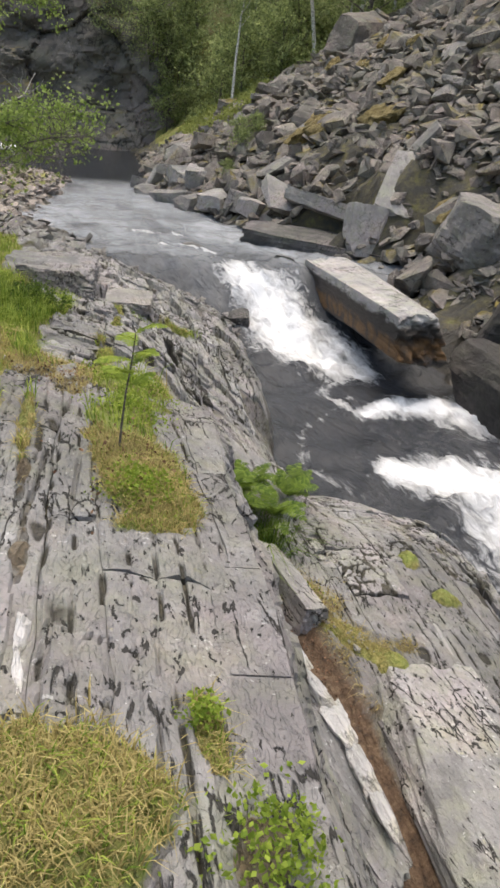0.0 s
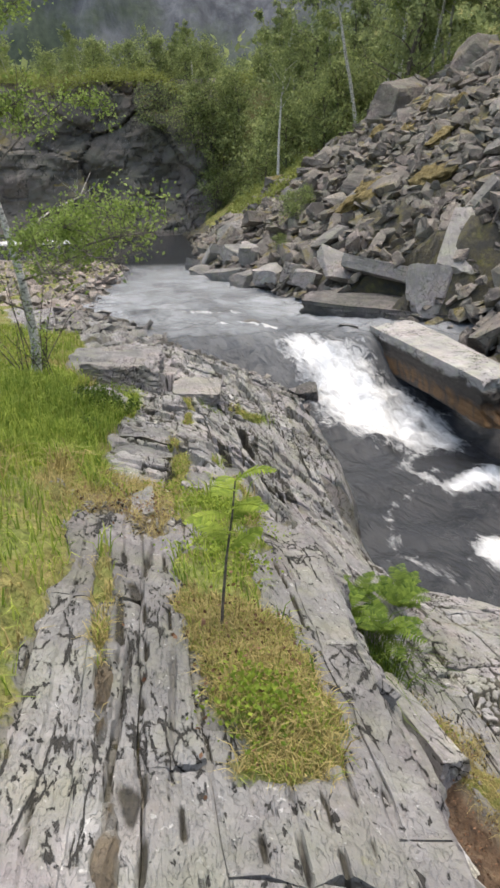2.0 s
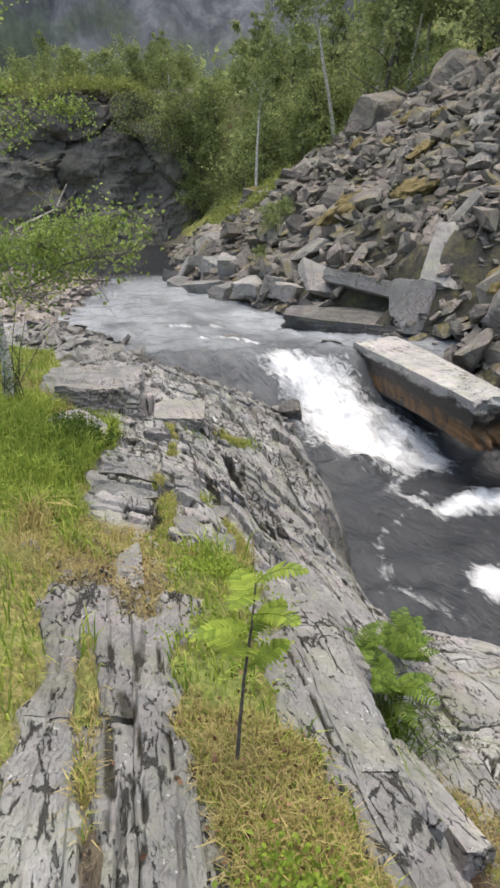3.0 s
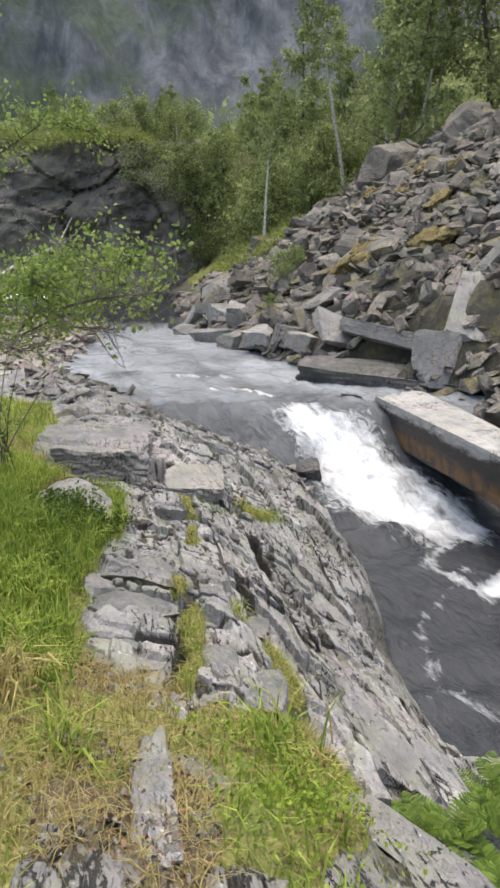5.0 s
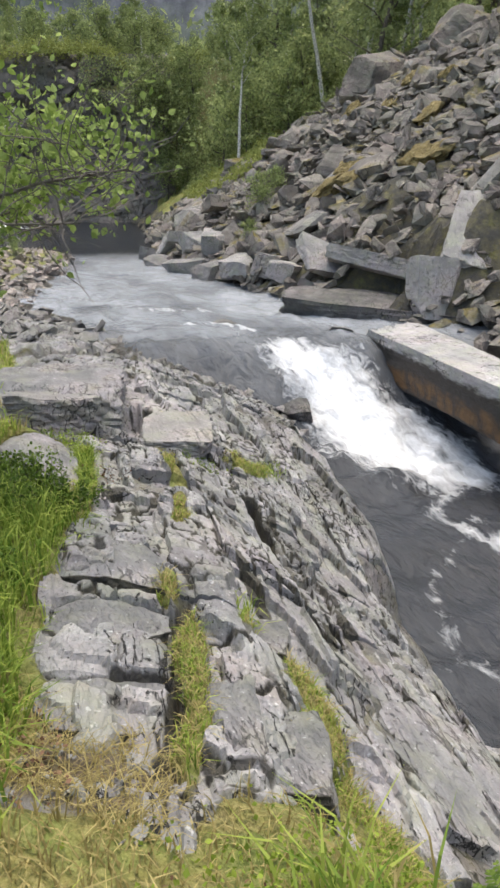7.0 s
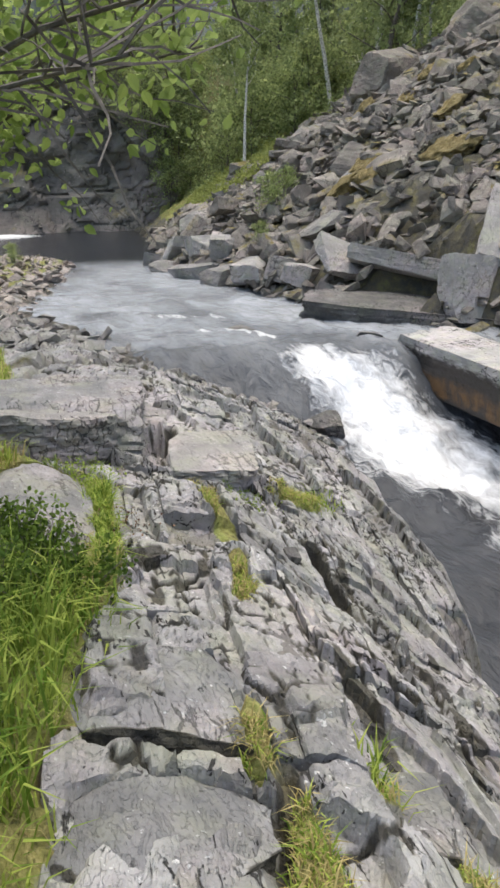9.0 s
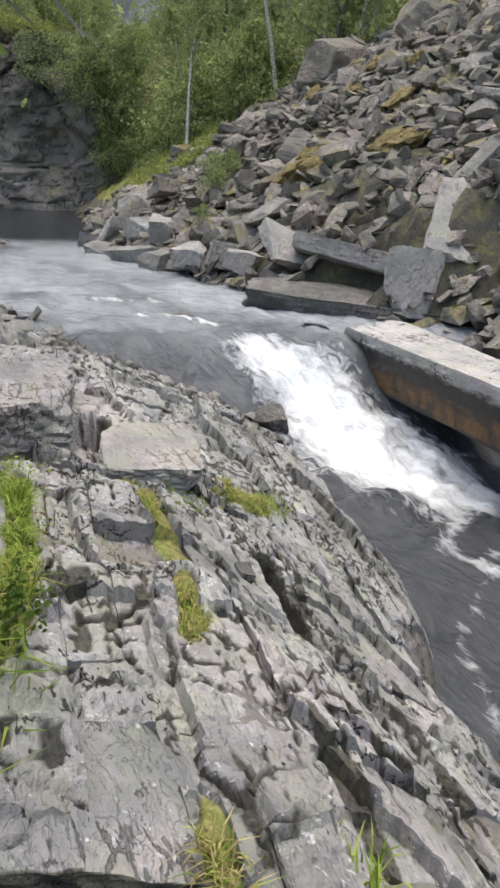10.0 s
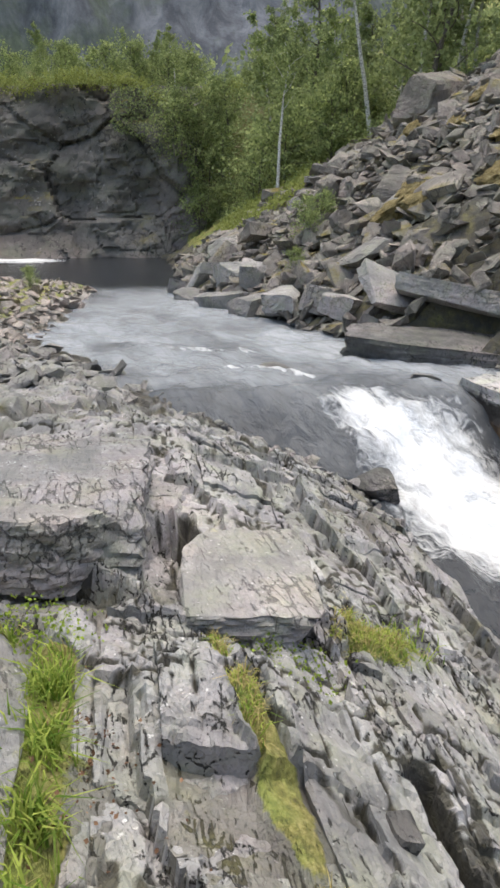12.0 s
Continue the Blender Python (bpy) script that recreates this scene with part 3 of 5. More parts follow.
def ground_height(x, y):
    z, kind = broad(x, y)
    h, j = relief(x, y, kind)
    g = np.maximum(turf(x, y), 0.8 * soil(x, y))
    near = ramp(np.hypot(x, y - 8), [14, 24], [1.0, 0.25])
    face = (y < 5.2) & (x > crest(y)[0] - 0.12) & (kind == 0)
    rocky = np.where((kind <= 1) & ~face, 1.0, 0.0) * near * (1 - 0.9 * g)
    paved = slabbed(x, y, kind)
    z = z + h * rocky * (1 - 0.75 * paved) - (0.06 + hollowed(x, y) + 0.5 * cracked(x, y)) * rocky * paved + g * (ramp(y, [5.6, 6.2], [0.04, 0.01]) + 0.05 * fbm(x * 2.2, y * 2.2, 9))
    z = z + np.where(kind == 2, 0.35 * fbm(x * 0.8, y * 0.8, 15) - 1.2 * np.clip(3 * patches(x, y, [(2.8, 21.9, 1.8, 1.0, -20)]), 0, 1), 0)
    v, d = blocks(x + 0.3 * y, z + 0.2 * x, 3.2, 2.4, 70)
    z = z + np.where((kind == 3) & (y < 63), 0.9 * fbm(x * 0.35, y * 0.35, 16) + 0.5 * (v - 0.5), 0)
    z = z + np.where(kind == 3, 0.25 * fbm(x * 1.3, y * 1.3, 17), 0)
    return z


def ground_marks(x, y, z):
    _, kind = broad(x, y)
    _, j = relief(x, y, kind)
    wet = 0.5 - (z - water_level(x, y) - 0.16 - 0.2 * fbm(x * 1.5, y * 1.5, 18)) * 2.2
    # The cavity's deep shade at the scree foot, painted through the wet mask.
    wet = np.where((y < 15.8) & (kind == 2), 0.9, wet)
    wet = np.where((y > 45) & (kind == 3), np.clip(0.62 + 0.3 * fbm(x * 0.4, z * 0.3, 19), 0, 1), wet)
    return {"grass": turf(x, y), "soil": soil(x, y), "wet": np.clip(wet, 0, 1), "peat": np.where(kind == 1, gully(x, y), 0), "joint": np.where(kind <= 1, np.maximum(j, 0.5 * slabbed(x, y, kind) * (z > water_level(x, y) + 0.15)), np.where(kind == 2, 1.0, 0))}


GX = spaced((-420, -120, 30), (-120, -40, 8), (-40, -22, 1.5), (-22, -6, 0.3), (-6, -3.2, 0.08), (-3.2, 2.6, 0.032), (2.6, 4, 0.1), (4, 16, 0.35), (16, 40, 2), (40, 120, 8), (120, 430, 30))
GY = spaced((-120, -20, 12), (-20, -2, 1), (-2, 0.6, 0.1), (0.6, 12.5, 0.036), (12.5, 18.5, 0.07), (18.5, 30, 0.25), (30, 54, 0.5), (54, 63, 0.2), (63, 90, 1.5), (90, 170, 10), (170, 430, 30))
ground = sheet("ground", GX, GY, ground_height, GROUND, ground_marks, "grey schist bedrock with joints, turf and soil patches", "bedrock")


# ---- the river ----
def foam(x, y):
    f = 1.14 - 0.62 * along(x, y, (0.3, 18.4, 0.55), (1.1, 17.6, 0.8), (1.7, 16.2, 1.0), (2.45, 15.2, 0.8), (3.0, 14.7, 0.4))
    f = np.maximum(f, 0.92 - 0.6 * along(x, y, (2.2, 17.1, 0.4), (2.9, 15.9, 0.5), (3.3, 14.9, 0.35)))
    f = np.maximum(f, 1.1 - 0.65 * along(x, y, (2.8, 12.6, 0.22), (3.7, 12.9, 0.42), (4.8, 12.8, 0.8), (6.0, 12.2, 1.0)))
    f = np.maximum(f, 1.15 - 0.62 * along(x, y, (2.95, 10.2, 0.35), (3.7, 10.1, 0.65), (4.7, 9.6, 1.0), (5.3, 7.5, 1.2)))
    f = np.maximum(f, 0.62 - 0.4 * along(x, y, (2.6, 14.2, 0.25), (2.0, 13.4, 0.2), (2.8, 12.4, 0.25)))
    f = np.maximum(f, 0.75 - 0.6 * along(x, y, (-2.0, 20.6, 0.15), (-0.9, 20.2, 0.18), (-0.3, 20.1, 0.1)))
    f = np.maximum(f, 0.5 - 0.3 * along(x, y, (-4.6, 23.4, 0.2), (-3, 22.6, 0.3), (-1.8, 22.2, 0.3)))
    f = np.maximum(f, 0.42 - 0.3 * along(x, y, (2.6, 13.2, 0.3), (1.5, 11.6, 0.12), (1.4, 10.2, 0.3), (2.2, 9.4, 0.3)))
    f = np.maximum(f, 1.1 - 0.5 * along(x, y, (-24, 54.2, 2.6), (-15.5, 52.6, 1.5)))
    return np.clip(f, 0, 1.2)


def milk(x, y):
    """How far the sky's reflection is painted into the water colour, by distance."""
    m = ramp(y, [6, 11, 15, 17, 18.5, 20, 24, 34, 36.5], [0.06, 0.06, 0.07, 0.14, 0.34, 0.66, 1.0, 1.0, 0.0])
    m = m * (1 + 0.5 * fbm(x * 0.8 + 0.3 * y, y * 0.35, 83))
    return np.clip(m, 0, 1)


def water_height(x, y):
    rough = ramp(y, [8, 13, 15.5, 18, 20, 26, 34], [0.12, 0.06, 0.16, 0.12, 0.06, 0.04, 0.006])
    u, v = x + 0.2 * y, y - 0.12 * x
    wave = fbm(u * 1.5, v * 0.9, 80, 4) + 0.5 * np.sin(v * 3.1 + 2 * vnoise(x, y, 81))
    return water_level(x, y) + rough * wave + 0.1 * np.clip(foam(x, y), 0, 1) * (0.5 + fbm(x * 3, y * 3, 82))


WX = spaced((-30, -8, 0.8), (-8, -2, 0.12), (-2, 6.5, 0.06), (6.5, 16, 0.5))
WY = spaced((-6, 5, 0.5), (5, 21, 0.065), (21, 30, 0.16), (30, 64, 0.6))
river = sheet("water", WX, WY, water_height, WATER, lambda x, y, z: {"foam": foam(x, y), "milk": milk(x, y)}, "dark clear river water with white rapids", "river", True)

# ---- stones ----
def rock_mesh(name, size, seed, n=7, cuts=9, depth=(0.62, 0.95), rough=0.03):
    """An angular block: a fine cube cut by planes, with a broken surface."""
    rng = np.random.default_rng(seed)
    g = np.linspace(-1, 1, n + 1)
    u, v = np.meshgrid(g, g)
    one = np.ones_like(u)
    sides = [(u, v, one), (v, u, -one), (one, u, v), (-one, v, u), (v, one, u), (u, -one, v)]
    p = np.concatenate([np.stack(s, -1).reshape(-1, 3) for s in sides])
    k = (np.arange(n)[:, None] * (n + 1) + np.arange(n)).ravel()
    quad = np.stack([k, k + 1, k + n + 2, k + n + 1], 1)
    faces = np.concatenate([quad + f * (n + 1) ** 2 for f in range(6)])
    _, first, where = np.unique(p.round(5), axis=0, return_index=True, return_inverse=True)
    p, faces = p[first], where.ravel()[faces]
    for _ in range(cuts):
        d = rng.normal(size=3)
        d /= np.linalg.norm(d)
        off = rng.uniform(*depth) * (abs(d).sum() * 0.5 + 0.45)
        p = p - d * np.maximum(p @ d - off, 0)[:, None]
    a, b, c = p.T
    w = rough * (vnoise(a * 3 + seed, b * 3 + c * 2.3, 90) + 0.6 * vnoise(a * 7 + c * 5, b * 7 - seed, 91))
    p = p * (1 + w[:, None]) + rough * 0.7 * np.stack([vnoise(b * 5, c * 9 + seed, 92), vnoise(a * 5, c * 9 - seed, 93), vnoise(a * 4, b * 4 + seed, 94)], -1)
    me = bpy.data.meshes.new(name)
    me.from_pydata((p * np.array(size) / 2).tolist(), [], faces.tolist())
    me.shade_flat()
    return me


def stone(name, size, seed, place, turn, material, label, group="", category="boulder", n=12, cuts=8, depth=(0.7, 1.0), rough=0.03):
    me = rock_mesh(name, size, seed, n, cuts, depth, rough)
    me.materials.append(material)
    ob = new(name, me)
    ob.matrix_basis = pose(*place, *turn)
    return tagged(ob, label, category, group)


def ground_at(x, y):
    return float(broad(np.array([float(x)]), np.array([float(y)]))[0][0])



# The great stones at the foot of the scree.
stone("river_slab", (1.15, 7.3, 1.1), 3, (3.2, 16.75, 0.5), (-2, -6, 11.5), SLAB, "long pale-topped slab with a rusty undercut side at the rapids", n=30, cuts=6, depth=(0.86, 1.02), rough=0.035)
stone("flat_slab", (4.4, 2.0, 0.8), 5, (2.6, 21.6, 0.75), (2, 4, -18), SLATE, "low flat slab of layered dark rock at the waterline", n=18, cuts=6, depth=(0.85, 1.0))
stone("pointed_stone", (1.35, 0.45, 1.3), 8, (1.5, 23.7, 1.85), (-56, 24, 8), PALE, "pale pointed plate of rock leaning on the scree", cuts=9, depth=(0.6, 0.85))
stone("beam_stone", (2.9, 0.75, 0.5), 9, (3.0, 22.7, 1.85), (-12, 8, -36), PALE, "long grey beam-shaped stone lying across the scree foot", n=14, cuts=5, depth=(0.85, 1.0))
stone("upright_stone", (1.1, 0.7, 1.45), 12, (3.8, 20.6, 1.5), (-14, 6, 12), PALE, "upright square grey boulder with pale lichen", cuts=6, depth=(0.8, 1.0))
stone("leaning_slab", (1.45, 2.3, 0.4), 14, (5.05, 21.3, 2.75), (44, 14, -16), PALE, "tall smooth slab leaning against the scree", cuts=5, depth=(0.85, 1.0))
stone("lichen_boulder", (2.4, 2.2, 1.9), 17, (6.6, 18.4, 1.75), (10, 5, 30), BANK, "large lichen-spotted boulder beside the slab", cuts=9)
stone("ridge_boulder", (2.7, 2.4, 2.0), 19, (5.2, 36.9, 7.6), (6, -8, 20), SCREE, "warm grey boulder on top of the scree", n=10, cuts=10, depth=(0.6, 0.9))
stone("ridge_boulder", (2.4, 2.2, 1.8), 21, (8.6, 36.2, 9.2), (0, 6, 50), SCREE, "reddish boulder on the upper scree edge", n=10, cuts=10, depth=(0.6, 0.9))
for k, (x, y, sx, sy, sz) in enumerate([(-4.1, 34.0, 1.3, 1.0, 0.7), (-3.0, 33.2, 1.7, 1.0, 0.8), (-3.6, 32.2, 1.4, 0.9, 0.8), (-2.2, 31.6, 1.9, 1.1, 0.9), (-2.4, 29.8, 1.8, 0.9, 0.9), (-1.3, 30.2, 1.3, 1.2, 0.8), (-1.4, 28.2, 1.5, 1.0, 0.7), (-0.6, 27.0, 1.4, 0.9, 0.8), (0.2, 26.0, 1.2, 0.9, 0.7), (0.6, 25.1, 1.3, 0.8, 0.6)]):
    stone("bank_boulder", (sx, sy, sz), 30 + k, (x, y, ground_at(x, y) + 0.25), (-14 + 5 * (k % 4), 12 - 7 * (k % 3), 35 * k), PALE if k % 2 else BANK, "pale grey angular boulder at the edge of the pool", "boulders by the pool", n=8, cuts=8, depth=(0.62, 0.92))

# Loose slabs and ledges of the near bank.
stone("flat_boulder", (0.78, 1.05, 0.2), 41, (-1.53, 10.88, 1.66), (-2, 5, 8), BEIGE, "flat pale slab with a rust-tinted top on the bedrock", n=22, cuts=8, depth=(0.8, 1.0), rough=0.03)
stone("ledge_block", (1.6, 1.5, 0.5), 43, (-3.02, 11.5, 1.86), (-2, 4, 6), LICHEN, "thick pale block with a dark broken front edge", n=30, cuts=12, depth=(0.74, 1.0), rough=0.05)
stone("overhang_boulder", (1.05, 0.75, 0.42), 47, (-2.72, 10.95, 1.9), (-6, 4, 4), BANK, "rounded grey-green boulder overhanging a hollow", n=24, cuts=14, depth=(0.66, 0.9), rough=0.05)
stone("dark_cube_stone", (0.1, 0.13, 0.1), 45, (-1.03, 9.3, 1.61), (4, 20, 10), SLATE, "small dark square stone wedged in a joint", n=6, cuts=4, depth=(0.85, 1.0))
stone("rounded_outcrop", (0.9, 1.5, 0.9), 55, (0.28, 6.75, 0.75), (12, 30, 20), LICHEN, "rounded grey outcrop above the rapids", n=14, cuts=10, depth=(0.62, 0.85))
stone("rock_rib", (0.15, 0.8, 0.2), 59, (-1.12, 4.68, 2.73), (-15, 6, 9), LICHEN, "narrow pale rib of schist standing out of the turf", n=16, cuts=8, depth=(0.78, 1.0), rough=0.06)
stone("meadow_slab", (0.62, 1.8, 0.22), 71, (-2.5, 9.0, ground_at(-2.5, 9.0) - 0.075), (-7, 13, 12), LICHEN, "flat pale rock slab set in the meadow grass", n=26, cuts=8, depth=(0.86, 1.02), rough=0.06)
stone("side_slab", (0.24, 0.95, 0.32), 57, (0.66, 4.95, 0.8), (4, 12, 25), ROCK, "narrow tilted slab below the crevice", n=16, cuts=5, depth=(0.84, 1.0))
stone("side_slab", (0.85, 2.2, 0.4), 58, (1.76, 2.85, 0.72), (-2, 5, 9), ROCK, "broad pale slab on the ledge above the water", n=26, cuts=5, depth=(0.84, 1.0))
stone("foot_rib", (0.3, 1.35, 0.5), 66, (0.74, 2.96, 0.93), (27, 6, 33), LICHEN, "broken grey rib of rock at the foot of the bank", n=22, cuts=10, depth=(0.74, 1.0), rough=0.05)
# Two boulders added where a cavity is black; its shade is their colour.
stone("shore_boulder", (2.2, 2.6, 1.7), 67, (5.75, 13.0, -0.5), (4, 10, 20), SHADE_ROCK, "dark wet boulder at the foot of the scree", n=14, cuts=10, depth=(0.66, 0.95))
stone("shore_boulder", (1.8, 1.7, 1.5), 68, (6.6, 15.3, 0.3), (8, -6, 60), SHADE_ROCK, "dark wet boulder beside the long slab", n=14, cuts=10, depth=(0.66, 0.95))
for k, (x, y, sx, sy, sz) in enumerate([(0.3, 17.2, 0.7, 1.1, 0.3), (-3.9, 17.9, 0.9, 0.5, 0.4), (-3.2, 18.1, 1.1, 0.45, 0.35), (-5.0, 19.6, 1.0, 0.8, 0.6), (-1.0, 20.5, 1.0, 0.5, 0.25), (1.5, 19.6, 0.9, 0.4, 0.3)]):
    stone("wet_rock", (sx, sy, sz), 60 + k, (x, y, float(water_level(x, y)) - 0.08), (5, -8, 40 * k), SLATE, "dark wet rock breaking the river surface", "wet rocks", n=8, cuts=9, depth=(0.6, 0.85))

# The scree: single stones nearest the river, then the mass of smaller ones.
SCREE_LIE = Matrix.Rotation(math.atan2(0.42, 0.907), 4, "Z") @ Matrix.Rotation(-math.atan(0.73), 4, "Y")
SCREE_TILT = Matrix.Rotation(math.atan2(0.42, 0.907), 4, "Z") @ Matrix.Rotation(-0.3, 4, "Y")
rng = np.random.default_rng(7)
kinds = []
for k in range(14):
    me = rock_mesh("scree_stone", (1.0, rng.uniform(0.55, 0.9), rng.uniform(0.22, 0.5)), 100 + k, 5, 8, (0.6, 0.92), 0.03)
    me.materials.append(SCREE if k % 4 else BANK)
    kinds.append(me)
SIZE_WORD = {0: "small", 1: "middle-sized", 2: "large"}
placed = 0
while placed < 290:
    x, y = rng.uniform(-4.5, 11), rng.uniform(17, 40)
    s = talus_way(x, y)
    if not 0.3 < s < 11 or (x < 4.6 and y < 20.8) or rng.random() > 1.15 - 0.05 * s:
        continue
    big = min(0.42 + rng.exponential(0.34), 1.7) * (1.0 - 0.02 * s)
    if math.hypot(x - 1.5, y - 24.3) < 0.9 or math.hypot(x - 3.85, y - 21) < 1.1:
        continue
    if 0.2 < x < 6.2 and 19.6 < y < 25.6 and talus_way(x, y) < 3.5 and big > 0.55:
        continue
    ob = new("scree_stone", kinds[placed % 14])
    tilt = pose(0, 0, 0, rng.normal(0, 26), rng.normal(8, 26), rng.uniform(0, 360))
    ob.matrix_basis = Matrix.Translation((x, y, ground_at(x, y) + 0.15 + 0.18 * big)) @ SCREE_TILT @ tilt @ Matrix.Scale(big, 4)
    tagged(ob, f"{SIZE_WORD[min(int(big / 0.6), 2)]} angular slab of grey-brown rock in the scree", "rock", "scree stones")
    placed += 1


def heap(name, count, spot, sizes, flat, seed, material, label, category, lie=None):
    """Many small angular stones in one mesh."""
    rng = np.random.default_rng(seed)
    forms = []
    for k in range(12):
        bm = bmesh.new()
        for q in rng.normal(size=(11, 3)):
            q = q / np.abs(q).max()
            bm.verts.new(Vector(q * (0.5, 0.36, flat)))
        bmesh.ops.convex_hull(bm, input=bm.verts)
        bmesh.ops.delete(bm, geom=[v for v in bm.verts if not v.link_faces], context="VERTS")
        bm.verts.index_update()
        forms.append((np.array([v.co[:] for v in bm.verts]), [[v.index for v in f.verts] for f in bm.faces]))
        bm.free()
    verts, faces, base = [], [], 0
    while count:
        at = spot(rng)
        if at is None:
            continue
        v, f = forms[count % 12]
        size = sizes[0] + min(rng.exponential(sizes[1]), sizes[1] * 4)
        m = (lie or Matrix()) @ pose(0, 0, 0, rng.normal(0, 25), rng.normal(0, 25), rng.uniform(0, 360))
        verts.append(v @ np.array(m.to_3x3()).T * size + np.array([at[0], at[1], at[2] + 0.1 * size]))
        faces += [[i + base for i in q] for q in f]
        base += len(v)
        count -= 1
    ob = mesh_object(name, np.concatenate(verts).tolist(), faces, material)
    return tagged(ob, label, category, kind="stuff")


def scree_spot(rng):
    x, y = rng.uniform(-6, 15), rng.uniform(15.5, 46)
    s = talus_way(x, y)
    if not 0.05 < s < 13 or (y > 43 and s > 3.4) or (x < 4.4 and y < 20.5 and talus_way(x, y) < 0.8):
        return None
    if math.hypot((x - 2.7) / 1.9, (y - 21.6) / 1.0) < 1:
        return None
    if 0.6 < x < 5.9 and 19.4 < y < 25.2 and s < 3.4 and rng.random() < 0.72:
        return None
    return x, y, ground_at(x, y) + 0.1 + 0.25 * vnoise(x * 1.1, y * 1.1, 95)


def bar_spot(rng):
    x, y = rng.uniform(-16, -6.4), rng.uniform(21, 38)
    z = ground_at(x, y)
    return (x, y, z) if 0.72 < z < 2.0 else None


def shore_spot(rng):
    x, y = rng.uniform(-6.5, 0.4), rng.uniform(14.5, 21)
    z = ground_at(x, y)
    return (x, y, z + 0.02) if -0.2 < z - float(water_level(x, y)) < 0.55 and rng.random() < 0.8 else None


heap("scree", 11000, scree_spot, (0.18, 0.2), 0.17, 1, SCREE, "steep scree of grey-brown slabs with ochre moss", "scree", SCREE_TILT)
heap("scree_blocks", 700, scree_spot, (0.45, 0.22), 0.26, 4, SCREE, "larger angular blocks among the scree slabs", "scree", SCREE_TILT)
heap("gravel_bar", 3000, bar_spot, (0.1, 0.12), 0.12, 2, GRAVEL, "bar of reddish grey stones in the river", "gravel bar")
heap("shore_rubble", 260, shore_spot, (0.1, 0.14), 0.16, 3, BANK, "broken grey rubble along the waterline", "rubble")


# ---- the cliff behind the pool ----
def cliff():
    s, h = np.meshgrid(np.linspace(-40, -5, 190), np.linspace(-0.8, 12.0, 84))
    v1, d1 = blocks(s + 0.35 * h, h - 0.12 * s, 7.0, 5.0, 110)
    v2, d2 = blocks(s + 0.25 * h, h, 1.7, 1.2, 120)
    out = 1.5 * (v1 - 0.5) + 0.4 * (v2 - 0.5) + 1.3 * fbm(s * 0.22, h * 0.3, 111) + 0.12 * fbm(s * 1.4, h * 1.4, 112)
    out -= 0.3 * np.exp(-((d1 / 0.03) ** 2)) + 0.06 * np.exp(-((d2 / 0.06) ** 2))
    out += 2.2 * np.exp(-((h / 1.6) ** 2)) * (0.4 + 0.6 * np.sin(s * 0.6 + 1) ** 2)
    x, y = s + 0.2 * out, 57.0 + 0.1 * (s + 12) + 0.13 * h - out + 2.2 * np.clip((h - 9) / 4, 0, 1) ** 2
    n = s.shape[1]
    k = (np.arange(s.shape[0] - 1)[:, None] * n + np.arange(n - 1)).ravel()
    verts = np.stack([x, y, h], -1).reshape(-1, 3)
    ob = mesh_object("cliff", verts.tolist(), np.stack([k, k + 1, k + n + 1, k + n], 1).tolist(), CLIFF)
    return tagged(ob, "dark damp jointed rock cliff with mossy ledges", "cliff", kind="structure")


cliff()

# ---- plants ----
def tube(line, radii, sides=6):
    """Points and faces of a round limb along a line."""
    line = np.asarray(line, float)
    verts, faces = [], []
    for k, p in enumerate(line):
        d = line[min(k + 1, len(line) - 1)] - line[max(k - 1, 0)]
        d = d / (np.linalg.norm(d) + 1e-9)
        a = np.cross(d, (0.3, 1, 0.2))
        a /= np.linalg.norm(a) + 1e-9
        b = np.cross(d, a)
        for q in range(sides):
            w = 2 * math.pi * q / sides
            verts.append(p + radii[k] * (math.cos(w) * a + math.sin(w) * b))
    for k in range(len(line) - 1):
        for q in range(sides):
            r = (q + 1) % sides
            faces.append([k * sides + q, k * sides + r, (k + 1) * sides + r, (k + 1) * sides + q])
    return np.array(verts), faces


def joined(pieces):
    verts, faces, base = [], [], 0
    for v, f in pieces:
        verts.append(v)
        faces += [[i + base for i in q] for q in f]
        base += len(v)
    return np.concatenate(verts).tolist(), faces


def leaves(rng, spots, size, droop=0.3):
    """A pointed folded leaf at each spot."""
    n = len(spots)
    u = rng.normal(size=(n, 3))
    u[:, 2] -= droop
    u /= np.linalg.norm(u, axis=1)[:, None]
    v = np.cross(u, rng.normal(size=(n, 3)))
    v /= np.linalg.norm(v, axis=1)[:, None]
    w = np.cross(u, v)
    s = (size * rng.uniform(0.6, 1.3, n))[:, None]
    p = np.stack([spots, spots + s * (0.45 * u + 0.36 * v + 0.06 * w), spots + s * u, spots + s * (0.45 * u - 0.36 * v + 0.06 * w)], 1)
    k = 4 * np.arange(n)
    return p.reshape(-1, 3), np.stack([k, k + 1, k + 2, k + 3], 1).tolist()


